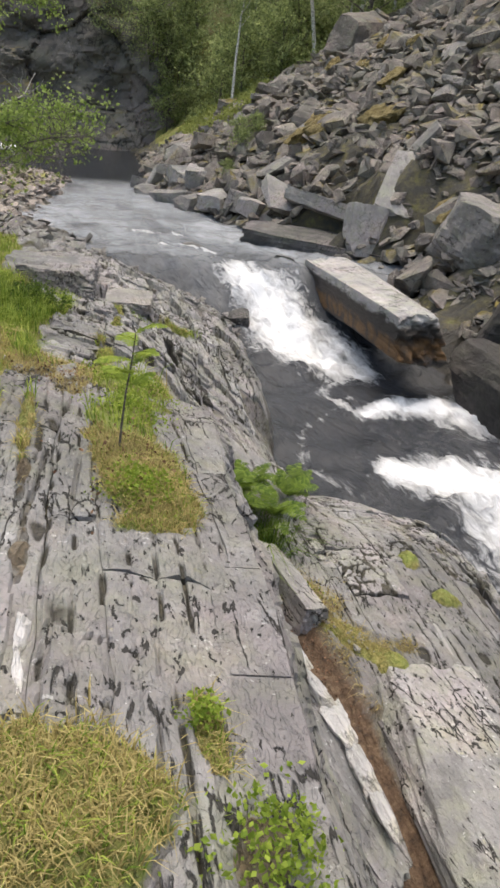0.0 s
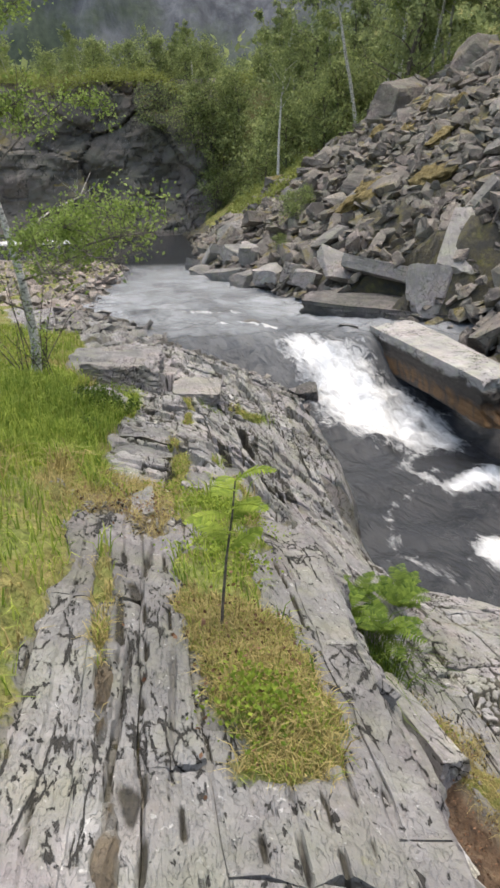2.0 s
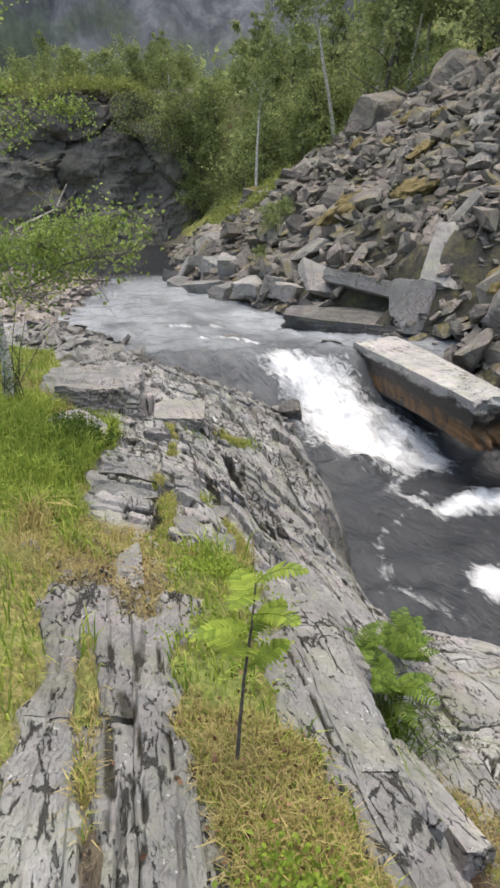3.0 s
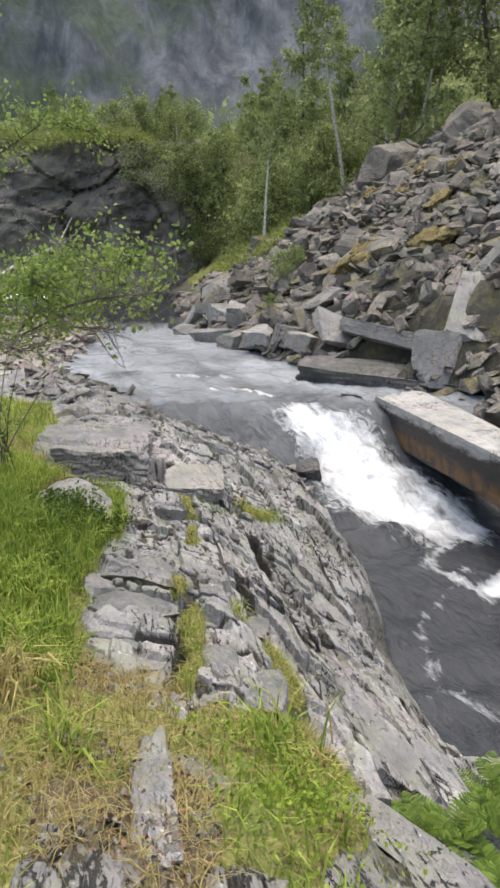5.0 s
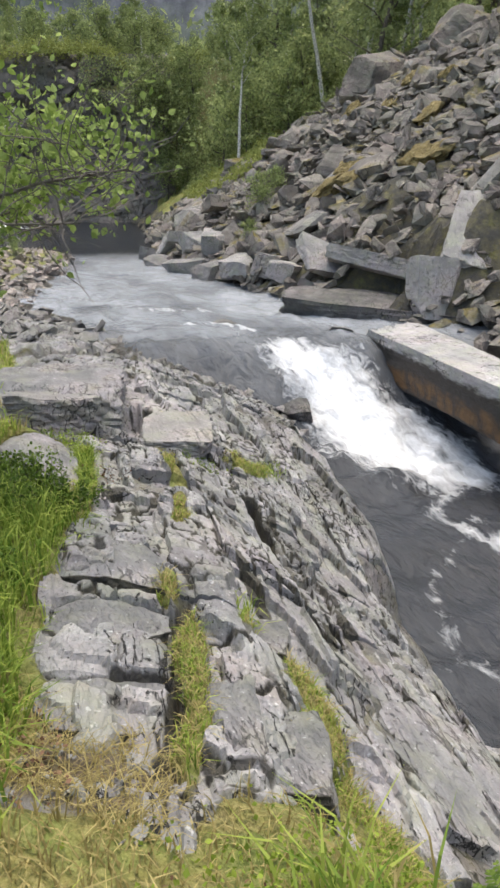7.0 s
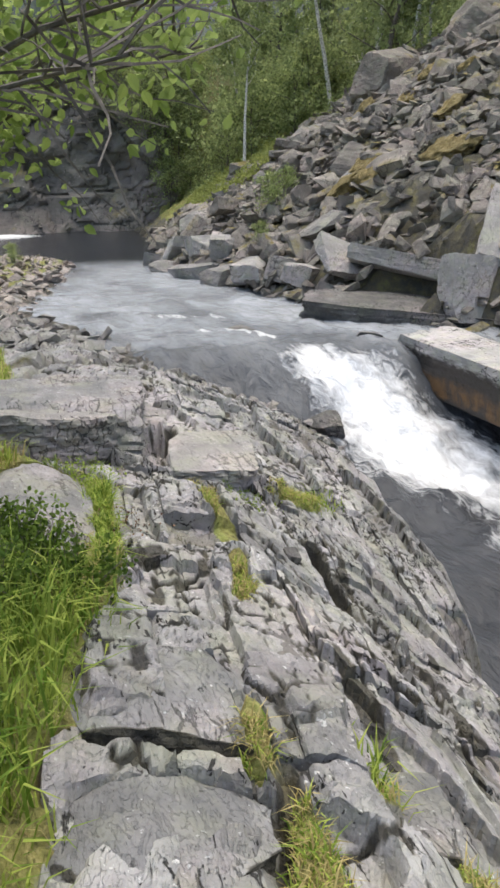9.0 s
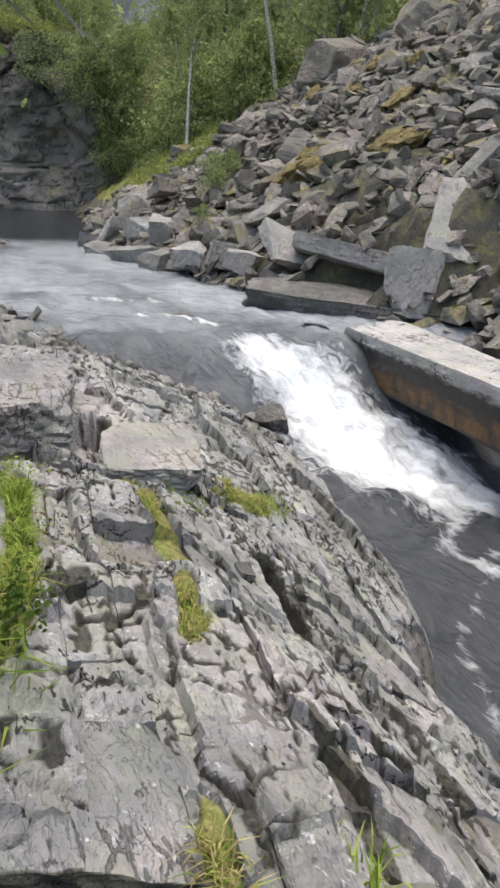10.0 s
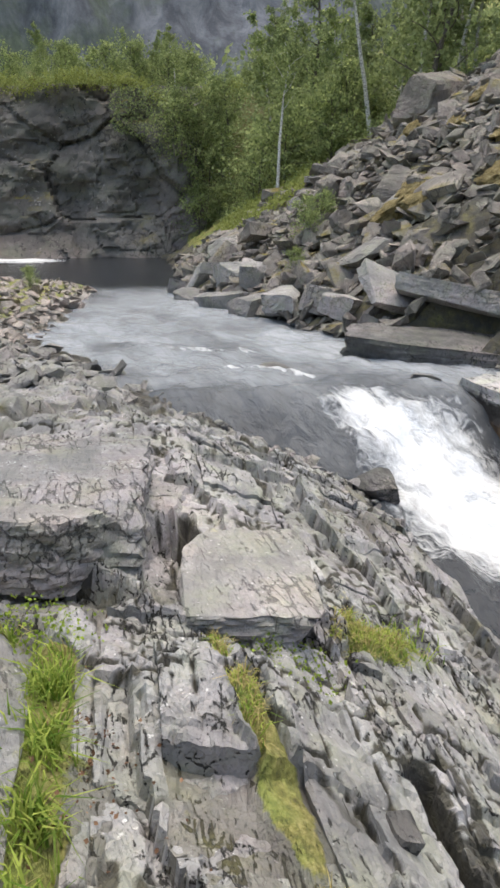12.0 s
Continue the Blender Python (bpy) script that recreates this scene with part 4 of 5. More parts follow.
def broad_leaves(rng, spots, size):
    """Ovate leaves, for those near the eye."""
    n = len(spots)
    u = rng.normal(size=(n, 3)) - (0, 0, 0.3)
    u /= np.linalg.norm(u, axis=1)[:, None]
    v = np.cross(u, rng.normal(size=(n, 3)))
    v /= np.linalg.norm(v, axis=1)[:, None]
    w = np.cross(u, v)
    s = (size * rng.uniform(0.6, 1.25, n))[:, None]
    form = ((0, 0, 0), (0.22, 0.3, 0.07), (0.55, 0.34, 0.08), (0.82, 0.17, 0.04), (1.05, 0, -0.03), (0.82, -0.17, 0.04), (0.55, -0.34, 0.08), (0.22, -0.3, 0.07))
    p = np.stack([spots + s * (a * u + b * v + c * w) for a, b, c in form], 1)
    k = 8 * np.arange(n)[:, None]
    return p.reshape(-1, 3), (k + np.array([0, 1, 2, 3, 4])).tolist() + (k + np.array([0, 4, 5, 6, 7])).tolist()


def wander(rng, start, way, length, steps, bend):
    """A crooked line that sets out in a direction."""
    line, d = [np.array(start, float)], np.array(way, float)
    d /= np.linalg.norm(d)
    for _ in range(steps):
        d = d + rng.normal(size=3) * bend
        d /= np.linalg.norm(d)
        line.append(line[-1] + d * length / steps)
    return np.array(line)


def make_tree(name, seed, height, bare, spread, count, leaf, leaf_material, bark, label, trunk_radius):
    """A slim broadleaf tree: trunk with limbs, and a loose crown of leaf sprays along the twigs."""
    rng = np.random.default_rng(seed)
    root = tagged(new(name), label, "tree")
    trunk = wander(rng, (0, 0, -0.2), (rng.normal(0, 0.06), rng.normal(0, 0.06), 1), height, 9, 0.05)
    wood = [tube(trunk, np.linspace(trunk_radius, trunk_radius * 0.15, 10), 7)]
    spots = []
    limbs = 16
    for k in range(limbs):
        f = bare + (1 - bare) * (k + rng.random()) / limbs
        j = min(int(f * 9), 8)
        at = trunk[j] + (trunk[j + 1] - trunk[j]) * (f * 9 - j)
        a = 2.4 * k + rng.normal(0, 0.4)
        reach = spread * (1.15 - 0.75 * f) * rng.uniform(0.7, 1.2)
        limb = wander(rng, at, (math.cos(a), math.sin(a), rng.uniform(0.25, 0.9)), reach, 5, 0.18)
        wood.append(tube(limb, np.linspace(trunk_radius * 0.3, trunk_radius * 0.06, 6), 4))
        each = count // limbs
        t = rng.random(each) ** 0.6 * 5
        i = np.minimum(t.astype(int), 4)
        c = limb[i] + (limb[i + 1] - limb[i]) * (t - i)[:, None]
        clump = rng.normal(size=(10, 3)) * reach * (0.3, 0.3, 0.22)
        spots.append(c + clump[rng.integers(0, 10, each)] * rng.uniform(0.3, 1, (each, 1)) + rng.normal(size=(each, 3)) * 0.1 * spread * 0.35)
    mesh_object("trunk", *joined(wood), bark, root)
    mesh_object("crown", *joined([leaves(rng, np.concatenate(spots), leaf)]), leaf_material, root)
    return root


def plant(tree, x, y, size, turn, lean=0.0, label="", z=None):
    at = ground_at(x, y) if z is None else z
    ob = copy_thing(tree, pose(x, y, at, lean, lean * 0.6, turn) @ Matrix.Scale(size, 4))
    if label:
        tagged(ob, label)
    return ob


# Trees of the slope behind the pool and of the hillside over the scree.
pale = "slender birch with a loose light green crown"
BIRCHES = [make_tree("birch_tree", 200 + k, 7.0, 0.18 + 0.1 * k, 1.7, 3000, 0.15, FAR_LEAF, BIRCH_BARK, pale, 0.09) for k in range(3)]
DARK = [make_tree("alder_tree", 210 + k, 8.0, 0.05, 2.3, 3000, 0.19, DARK_LEAF, BRANCH_BARK, "dense dark green tree on the slope", 0.12) for k in range(2)]
BUSHES = [make_tree("willow_bush", 220 + k, 2.6, 0.02, 1.7, 2000, 0.125, FAR_LEAF, BRANCH_BARK, "rounded yellow-green bush on the slope", 0.05) for k in range(2)]
rng = np.random.default_rng(31)
TALL = make_tree("tall_birch", 205, 9.5, 0.5, 1.9, 2600, 0.13, FAR_LEAF, BIRCH_BARK, "tall thin white-stemmed birch with a high open crown", 0.095)
plant(TALL, -0.45, 43.0, 0.95, 10, 1)
plant(TALL, 4.1, 44.0, 1.25, 130, -1)
plant(TALL, 8.2, 45.0, 1.15, 250, 1)
for tree, spots in ((BIRCHES, [(3.2, 52, 1.1), (6.5, 46, 1.6), (9.5, 48, 1.5), (1.0, 55, 1.1), (-3.2, 60, 0.9), (-4.8, 62, 0.8)]),):
    for k, (x, y, s) in enumerate(spots):
        plant(tree[k % 3], x, y, s, 77 * k, 2)
for k in range(64):
    x, y = rng.uniform(-36, 4), rng.uniform(61.5, 74)
    plant(BIRCHES[k % 3] if k % 4 == 0 else BUSHES[k % 2], x, y, rng.uniform(0.4, 0.75) * (1 if k % 4 == 0 else 2.0), rng.uniform(0, 360), 3)
for k in range(34):
    x, y = rng.uniform(-3, 26), rng.uniform(42, 66)
    if talus_way(x, y) > 5.5 and not (x < 6 and y < 48):
        plant(DARK[k % 2] if k % 3 else BIRCHES[k % 3], x, y, rng.uniform(0.8, 1.5), rng.uniform(0, 360), 3)
for k in range(14):
    x, y = rng.uniform(11, 24), rng.uniform(24, 42)
    if talus_way(x, y) > 12.5:
        plant(DARK[k % 2], x, y, rng.uniform(0.8, 1.3), rng.uniform(0, 360), 3)
for k in range(60):
    x, y = rng.uniform(-7.5, 5), rng.uniform(43, 60)
    if talus_way(x, y) > 3.2 and not (y < 47 and x < -2.5 and k % 3) and not (-1.8 < x < 0.8 and y < 47) and not (2.8 < x < 5.2 and y < 46):
        plant(BUSHES[k % 2], x, y, rng.uniform(0.7, 1.6), rng.uniform(0, 360), 5)
for x, y, s in [(0.3, 30.6, 0.55), (0.9, 31.2, 0.4), (-0.2, 28.6, 0.35), (-9.5, 33, 0.3)]:
    plant(BUSHES[0], x, y, s, 40, 0, "thin grey-green shrub between the stones")
for k, (x, y, z) in enumerate([(-5.2, 56.2, 2.5), (-4.6, 56.6, 4.6), (-5.4, 56.8, 6.6), (-4.2, 57.2, 8.2), (-3.6, 56.4, 6.0), (-3.2, 57.6, 9.0), (-5.8, 57.0, 9.2), (-6.6, 56.6, 7.6)]):
    plant(BUSHES[k % 2], x, y, 1.1 + 0.1 * (k % 3), 50 * k, 6, "dark green bush clinging to the cliff", z)
for ob in (TALL, *BIRCHES, *DARK, *BUSHES):
    ob.matrix_basis = pose(-30 + 3 * len(ob.name), 66, ground_at(-30 + 3 * len(ob.name), 66)) @ Matrix.Scale(0.7, 4)


def spray(name, count, spot, leaf, seed, material, label, category):
    """A low tangle of leaves over a stretch of ground."""
    rng = np.random.default_rng(seed)
    spots = []
    while len(spots) < count:
        at = spot(rng)
        if at is not None:
            spots.append(at)
    ob = mesh_object(name, *joined([leaves(rng, np.array(spots), leaf, -0.4)]), material)
    return tagged(ob, label, category, kind="stuff")


def slope_spot(rng):
    x, y = rng.uniform(-9, 14), rng.uniform(40, 62)
    if talus_way(x, y) < 3.0 or (y < 42 and talus_way(x, y) < 8):
        return None
    h = max(0.0, vnoise(x * 0.9, y * 0.9, 96)) * 1.3
    return x, y, ground_at(x, y) + rng.random() * (0.15 + h)


def ledge_spot(rng):
    x = rng.uniform(-34, -2)
    y = 58.6 + 0.1 * (x + 12) + rng.normal(0, 0.5) + 1.0
    return x, y, 11.2 + 1.2 * vnoise(x * 0.3, 1.0, 97) + rng.normal(0, 0.3)


def face_spot(rng):
    x, h = rng.uniform(-11, -3), rng.uniform(1.5, 11.5)
    if h < 1.5 + (-5 - x) * 1.3 + 3 * vnoise(x * 0.5, h * 0.4, 99):
        return None
    return x, 57.3 + 0.1 * (x + 12) + 0.13 * h - rng.uniform(0.0, 1.6), h


def wood_spot(rng):
    x, y = rng.uniform(-110, 110), rng.uniform(70, 190)
    return x, y, ground_at(x, y) + rng.random() ** 2 * (1.5 + 4.5 * max(0, vnoise(x * 0.2, y * 0.2, 98)))


spray("undergrowth", 36000, slope_spot, 0.13, 41, FAR_LEAF, "tangled green undergrowth on the slope behind the pool", "undergrowth")
def slope_grass_spot(rng):
    x, y = rng.uniform(-5.5, 1.5), rng.uniform(38.5, 49)
    if talus_way(x, y) < 2.2 or vnoise(x * 0.8, y * 0.5, 143) < -0.3:
        return None
    return x, y, ground_at(x, y) + 0.6 * rng.random()


spray("slope_grass", 9000, slope_grass_spot, 0.16, 45, LEDGE_LEAF, "yellow-green grass on the slope above the pool", "grass")
spray("cliff_growth", 15000, ledge_spot, 0.15, 42, LEDGE_LEAF, "grass and leaves along the top ledge of the cliff", "ledge plants")
spray("hanging_growth", 9000, face_spot, 0.14, 44, DARK_LEAF, "dark bushes clinging to the damp cliff", "cliff plants")
spray("far_woods", 45000, wood_spot, 0.8, 43, DARK_LEAF, "dark distant woods below the mountain", "woods")


def mountain():
    s, h = np.meshgrid(np.linspace(-330, 330, 220), np.linspace(0, 210, 90))
    out = 14 * fbm(s * 0.012, h * 0.01, 130) + 5 * fbm(s * 0.07, h * 0.02, 131) + 2.0 * fbm(s * 0.22, h * 0.05, 132)
    y = 235 + 0.42 * h - out - 0.0006 * s * s
    n = s.shape[1]
    k = (np.arange(s.shape[0] - 1)[:, None] * n + np.arange(n - 1)).ravel()
    ob = mesh_object("backdrop", np.stack([s, y, h + 20], -1).reshape(-1, 3).tolist(), np.stack([k, k + 1, k + n + 1, k + n], 1).tolist(), MOUNTAIN, smooth=True)
    return tagged(ob, "steep blue-grey mountain wall with dark woods", "mountain", kind="structure")


mountain()


# ---- near plants ----
def blades(name, count, spot, length, wide, seed, material, label, lean=0.35):
    """Single bent grass blades."""
    rng = np.random.default_rng(seed)
    verts, faces = [], []
    while len(faces) < 2 * count:
        at = spot(rng)
        if at is None:
            continue
        a, l = rng.uniform(0, 2 * math.pi), length * rng.uniform(0.5, 1.3)
        d, side = np.array([math.cos(a), math.sin(a), 0]), np.array([-math.sin(a), math.cos(a), 0]) * wide * rng.uniform(0.6, 1.3)
        bow = lean * rng.uniform(0.3, 1.8) * l
        p = np.array(at)
        k = len(verts)
        mid, tip = p + 0.45 * bow * d + (0, 0, 0.62 * l), p + 1.25 * bow * d + (0, 0, 0.95 * l - 0.35 * bow)
        verts += [p - side, p + side, mid + 0.7 * side, mid - 0.7 * side, tip]
        faces += [[k, k + 1, k + 2, k + 3], [k + 3, k + 2, k + 4]]
    return tagged(mesh_object(name, verts, faces, material), label, "grass", kind="stuff")


def fine_ground(x, y):
    return float(ground_height(np.array([float(x)]), np.array([float(y)]))[0])


def turf_places(rng, n, x0, x1, y0, y1, least=0.5):
    """Places on turf, found many at once."""
    x, y = rng.uniform(x0, x1, n), rng.uniform(y0, y1, n)
    ok = turf(x, y) > least
    return np.stack([x[ok], y[ok], ground_height(x[ok], y[ok]) - 0.01], 1)


def from_list(places):
    rows = iter(places)
    return lambda rng: next(rows)


rng = np.random.default_rng(51)
meadow = turf_places(rng, 130000, -7.0, 0.6, 0.7, 14.5)
meadow = meadow[((meadow[:, 1] > 1.5) | (meadow[:, 0] < -0.7)) & ((meadow[:, 1] < 5.9) | (meadow[:, 0] < -1.8))]
rng.shuffle(meadow)
lush = vnoise(meadow[:, 0] * 1.3, meadow[:, 1] * 1.3, 140) + 0.6 * (meadow[:, 0] < -1.2) - 0.5 * np.abs(meadow[:, 1] - 5.3) * (np.abs(meadow[:, 1] - 5.3) < 0.5) > 0.1
green, dry = meadow[lush], meadow[~lush]
blades("grass", min(len(green), 42000), from_list(green), 0.12, 0.004, 52, BLADE, "lush green meadow grass on the bank", 0.5)
blades("dry_grass", min(len(dry), 14000), from_list(dry), 0.08, 0.003, 53, DRY_BLADE, "short yellow and straw-coloured grass in rock joints", 0.6)


tall = turf_places(rng, 40000, -3.4, -1.6, 5.6, 9.9, 0.8)
tall = tall[(tall[:, 1] < 7.9) | (tall[:, 0] < -2.75)]
blades("tall_grass", min(len(tall), 8000), from_list(tall), 0.22, 0.005, 56, BLADE, "tall bright green grass beside the rock", 0.5)
bare_x, bare_y = rng.uniform(-2.2, 1.8, 60000), rng.uniform(2.4, 6.2, 60000)
bare = (soil(bare_x, bare_y) > 0.5) & (gully(bare_x, bare_y) < 0.2) & (bare_y > 3.4)
straw = np.stack([bare_x, bare_y, ground_height(bare_x, bare_y)], 1)[bare]
blades("straw", min(len(straw), 5000), from_list(straw), 0.055, 0.002, 57, DRY_BLADE, "flattened straw and dead grass on bare soil", 1.5)
mixed = meadow[(meadow[:, 0] < -1.3) & (vnoise(meadow[:, 0] * 2.1, meadow[:, 1] * 1.6, 141) > 0.1)]
blades("meadow_straw", min(len(mixed), 9000), from_list(mixed), 0.13, 0.003, 58, DRY_BLADE, "straw-coloured stems among the meadow grass", 0.7)
heap("soil_chips", 500, lambda r: straw[r.integers(0, len(straw))], (0.015, 0.018), 0.2, 59, ROCK, "small grey rock chips on bare soil", "rock chips")
wide = np.column_stack([rng.uniform(-16, -3, 26000), rng.uniform(-4, 18, 26000)])
wide = wide[turf(wide[:, 0], wide[:, 1]) > 0.5]
wide = np.column_stack([wide, ground_height(wide[:, 0], wide[:, 1]) - 0.01])
blades("outer_grass", len(wide), from_list(wide), 0.17, 0.009, 62, BLADE, "green meadow grass away from the river", 0.5)
seams = turf_places(rng, 120000, -1.75, -0.2, 5.8, 11.6, 0.45)
seams = seams[vnoise(seams[:, 0] * 5, seams[:, 1] * 4, 142) > -0.25]
rng.shuffle(seams)
blades("seam_grass", min(len(seams), 3600), from_list(seams), 0.05, 0.003, 60, BLADE, "short green grass growing in rock joints", 0.8)
blades("seam_straw", min(len(seams[3600:]), 4000), from_list(seams[3600:]), 0.055, 0.0025, 61, DRY_BLADE, "short dry grass growing in rock joints", 0.9)
close = turf_places(rng, 60000, -1.0, 0.4, 0.75, 3.4)
rng.shuffle(close)
blades("patch_grass", min(len(close), 9000), from_list(close), 0.05, 0.0022, 54, DRY_BLADE, "short olive and straw grass on the rock patches", 0.8)
blades("patch_moss", min(len(close[9000:]), 5000), from_list(close[9000:]), 0.045, 0.0025, 55, BLADE, "short green grass on the rock patches", 0.8)


def tuft(name, x, y, count, length, spread, seed, material, label):
    z = fine_ground(x, y)
    return blades(name, count, lambda r: (x + r.normal(0, spread), y + r.normal(0, spread * 1.6), z - 0.02), length, 0.005, seed, material, label, 0.7)


for k, (x, y, l, w) in enumerate([(-1.96, 8.2, 0.13, 0.035), (-2.03, 8.55, 0.12, 0.03), (-2.1, 8.9, 0.13, 0.03), (-2.17, 9.25, 0.14, 0.03), (-2.24, 9.6, 0.15, 0.035), (-1.95, 7.6, 0.18, 0.08), (-2.15, 7.0, 0.14, 0.1), (-0.95, 7.15, 0.13, 0.04), (-2.3, 6.4, 0.13, 0.14), (-0.62, 11.1, 0.1, 0.08)]):
    tuft("grass_tuft", x, y, 110, l, w, 300 + k, BLADE, "tall bright green grass tuft in a joint")
rng = np.random.default_rng(330)
for k in range(30):
    x, y = rng.uniform(-2.6, -0.3), rng.uniform(4.3, 6.6)
    if float(turf(np.array([x]), np.array([y]))[0]) > 0.75:
        tuft("grass_tuft", x, y, 90, rng.uniform(0.12, 0.24), 0.05, 340 + k, BLADE if k % 3 else DRY_BLADE, "tall bright green grass tuft in the turf" if k % 3 else "tall straw-coloured grass tuft in the turf")
tuft("sedge_tuft", 0.42, 5.55, 420, 0.5, 0.12, 320, FERN, "dark green sedge hanging over the crevice")


def frond(rng, start, way, length, width):
    """A fern or rowan leaf: a stalk with paired leaflets."""
    line = wander(rng, start, way, length, 6, 0.1)
    line[:, 2] -= np.linspace(0, 1, 7) ** 2 * length * 0.35
    pieces = [tube(line, np.linspace(0.003, 0.001, 7), 3)]
    flat = []
    for k in range(1, 15):
        f = k / 15 * 6
        i = int(f)
        p = line[i] + (line[min(i + 1, 6)] - line[i]) * (f - i)
        d = line[min(i + 1, 6)] - line[i]
        d /= np.linalg.norm(d)
        side = np.cross(d, (0, 0, 1))
        side /= np.linalg.norm(side) + 1e-9
        reach = width * math.sin(math.pi * (0.12 + 0.85 * k / 15))
        for s in (-1, 1):
            w = s * side * reach + d * reach * 0.35
            q = d * width * 0.17
            flat.append(np.array([p - q * 0.5, p + w * 0.6 - q * 0.6, p + w - (0, 0, 0.1 * reach), p + w * 0.6 + q * 0.6, p + q * 0.5]))
    leaf = (np.concatenate(flat), [[5 * k + j for j in range(5)] for k in range(len(flat))])
    return pieces[0], leaf


def fern_plant(x, y, z, size, seed, label):
    rng = np.random.default_rng(seed)
    root = tagged(new("fern"), label, "fern")
    root.matrix_basis = pose(x, y, z)
    for k in range(13):
        a = 2.4 * k + rng.normal(0, 0.3)
        stalk, leaf = frond(rng, (0, 0, 0), (math.cos(a), math.sin(a), rng.uniform(0.5, 1.3)), size * rng.uniform(0.7, 1.1), size * 0.2)
        mesh_object("frond", *joined([stalk, leaf]), FERN, root)
    return root


fern_plant(0.18, 5.3, 1.55, 0.42, 61, "green fern growing out of the crevice")
fern_plant(0.55, 5.75, 1.05, 0.5, 62, "large green fern beside the wet rocks")
fern_plant(0.75, 6.3, 0.95, 0.45, 63, "green fern above the rapids")
fern_plant(0.34, 6.05, 1.2, 0.38, 64, "green fern at the foot of the outcrop")
fern_plant(0.1, 5.9, 1.4, 0.3, 65, "small green fern at the foot of the outcrop")
fern_plant(0.85, 6.8, 0.8, 0.4, 66, "green fern above the rapids")


def low_herbs():
    rng = np.random.default_rng(70)
    spots = []
    for x, y, r, n in [(-0.33, 2.62, 0.13, 260), (-0.55, 3.9, 0.2, 300), (0.22, 1.02, 0.16, 420), (-0.75, 5.2, 0.3, 500), (-0.35, 5.8, 0.2, 300), (0.0, 1.4, 0.05, 90), (-0.62, 4.7, 0.25, 400), (-1.35, 10.35, 0.25, 300), (-2.4, 10.0, 0.2, 200), (0.7, 4.9, 0.2, 160)]:
        n = int(2.2 * n)
        p = rng.normal(size=(n, 2)) * r * 0.6 + (x, y)
        spots.append(np.column_stack([p, ground_height(p[:, 0], p[:, 1]) + rng.uniform(0.01, 0.09, n)]))
    ob = mesh_object("herbs", *joined([leaves(rng, np.concatenate(spots), 0.02, -0.3)]), SAPLING, None)
    return tagged(ob, "low bright green herbs and clover in the joints", "herbs", kind="stuff")


low_herbs()


def low_shrub(x, y, size, seed):
    """A knee-high leafy shrub with many stems."""
    rng = np.random.default_rng(seed)
    root = tagged(new("bilberry_shrub"), "low dark green leafy shrub in the meadow grass", "shrub", "meadow shrubs")
    root.matrix_basis = pose(x, y, fine_ground(x, y))
    stems, spots = [], []
    for k in range(34):
        line = wander(rng, rng.normal(size=3) * (size * 0.3, size * 0.3, 0), (rng.normal(0, 0.5), rng.normal(0, 0.5), 1), size * rng.uniform(0.6, 1.1), 5, 0.2)
        stems.append(tube(line, np.linspace(0.003, 0.001, 6), 3))
        t = rng.uniform(1, 5, 30)
        i = np.minimum(t.astype(int), 4)
        spots.append(line[i] + (line[i + 1] - line[i]) * (t - i)[:, None] + rng.normal(size=(30, 3)) * 0.02)
    tagged(mesh_object("stem", *joined(stems), BRANCH_BARK, root), kind="stuff")
    mesh_object("foliage", *joined([broad_leaves(rng, np.concatenate(spots), 0.026)]), FERN, root)


for k, (x, y, size) in enumerate([(-2.05, 7.9, 0.22), (-2.25, 8.1, 0.26), (-2.3, 7.6, 0.25), (-2.55, 8.5, 0.24), (-2.75, 9.9, 0.2), (-2.1, 6.9, 0.18)]):
    low_shrub(x, y, size, 700 + k)


def leaf_litter():
    rng = np.random.default_rng(72)
    spots = []
    for x, y, rx, ry, n in [(-1.98, 9.6, 0.2, 0.7, 420), (-1.75, 5.75, 0.25, 0.3, 500), (-1.1, 4.6, 0.2, 0.5, 350), (0.9, 4.3, 0.2, 0.7, 350), (-0.4, 3.0, 0.25, 0.5, 300)]:
        p = rng.normal(size=(n, 2)) * (rx * 0.6, ry * 0.6) + (x, y)
        spots.append(np.column_stack([p, ground_height(p[:, 0], p[:, 1]) + rng.uniform(0.0, 0.05, n)]))
    ob = mesh_object("leaf_litter", *joined([leaves(rng, np.concatenate(spots), 0.02, 0.0)]), LITTER, None)
    return tagged(ob, "reddish brown dead leaves caught in the joints", "leaf litter", kind="stuff")


leaf_litter()


def rowan_sapling():
    rng = np.random.default_rng(80)
    x, y = -0.5, 3.1
    root = tagged(new("rowan_sapling"), "thin young rowan with light green feathered leaves", "sapling")
    root.matrix_basis = pose(x, y, fine_ground(x, y) - 0.02)
    stem = np.array([(0, 0, 0), (0.012, 0.02, 0.14), (0.03, 0.05, 0.3), (0.055, 0.09, 0.45), (0.07, 0.12, 0.58)])
    mesh_object("stem", *tube(stem, [0.007, 0.006, 0.005, 0.004, 0.003], 6), BRANCH_BARK, root)
    for k in range(9):
        at = stem[2] + (stem[4] - stem[2]) * (0.1 + 0.9 * k / 8)
        a = 2.4 * k
        stalk, leaf = frond(rng, at, (math.cos(a), math.sin(a), rng.uniform(0.3, 1.1)), 0.2, 0.055)
        mesh_object("leaf", *joined([stalk, leaf]), SAPLING, root)


rowan_sapling()


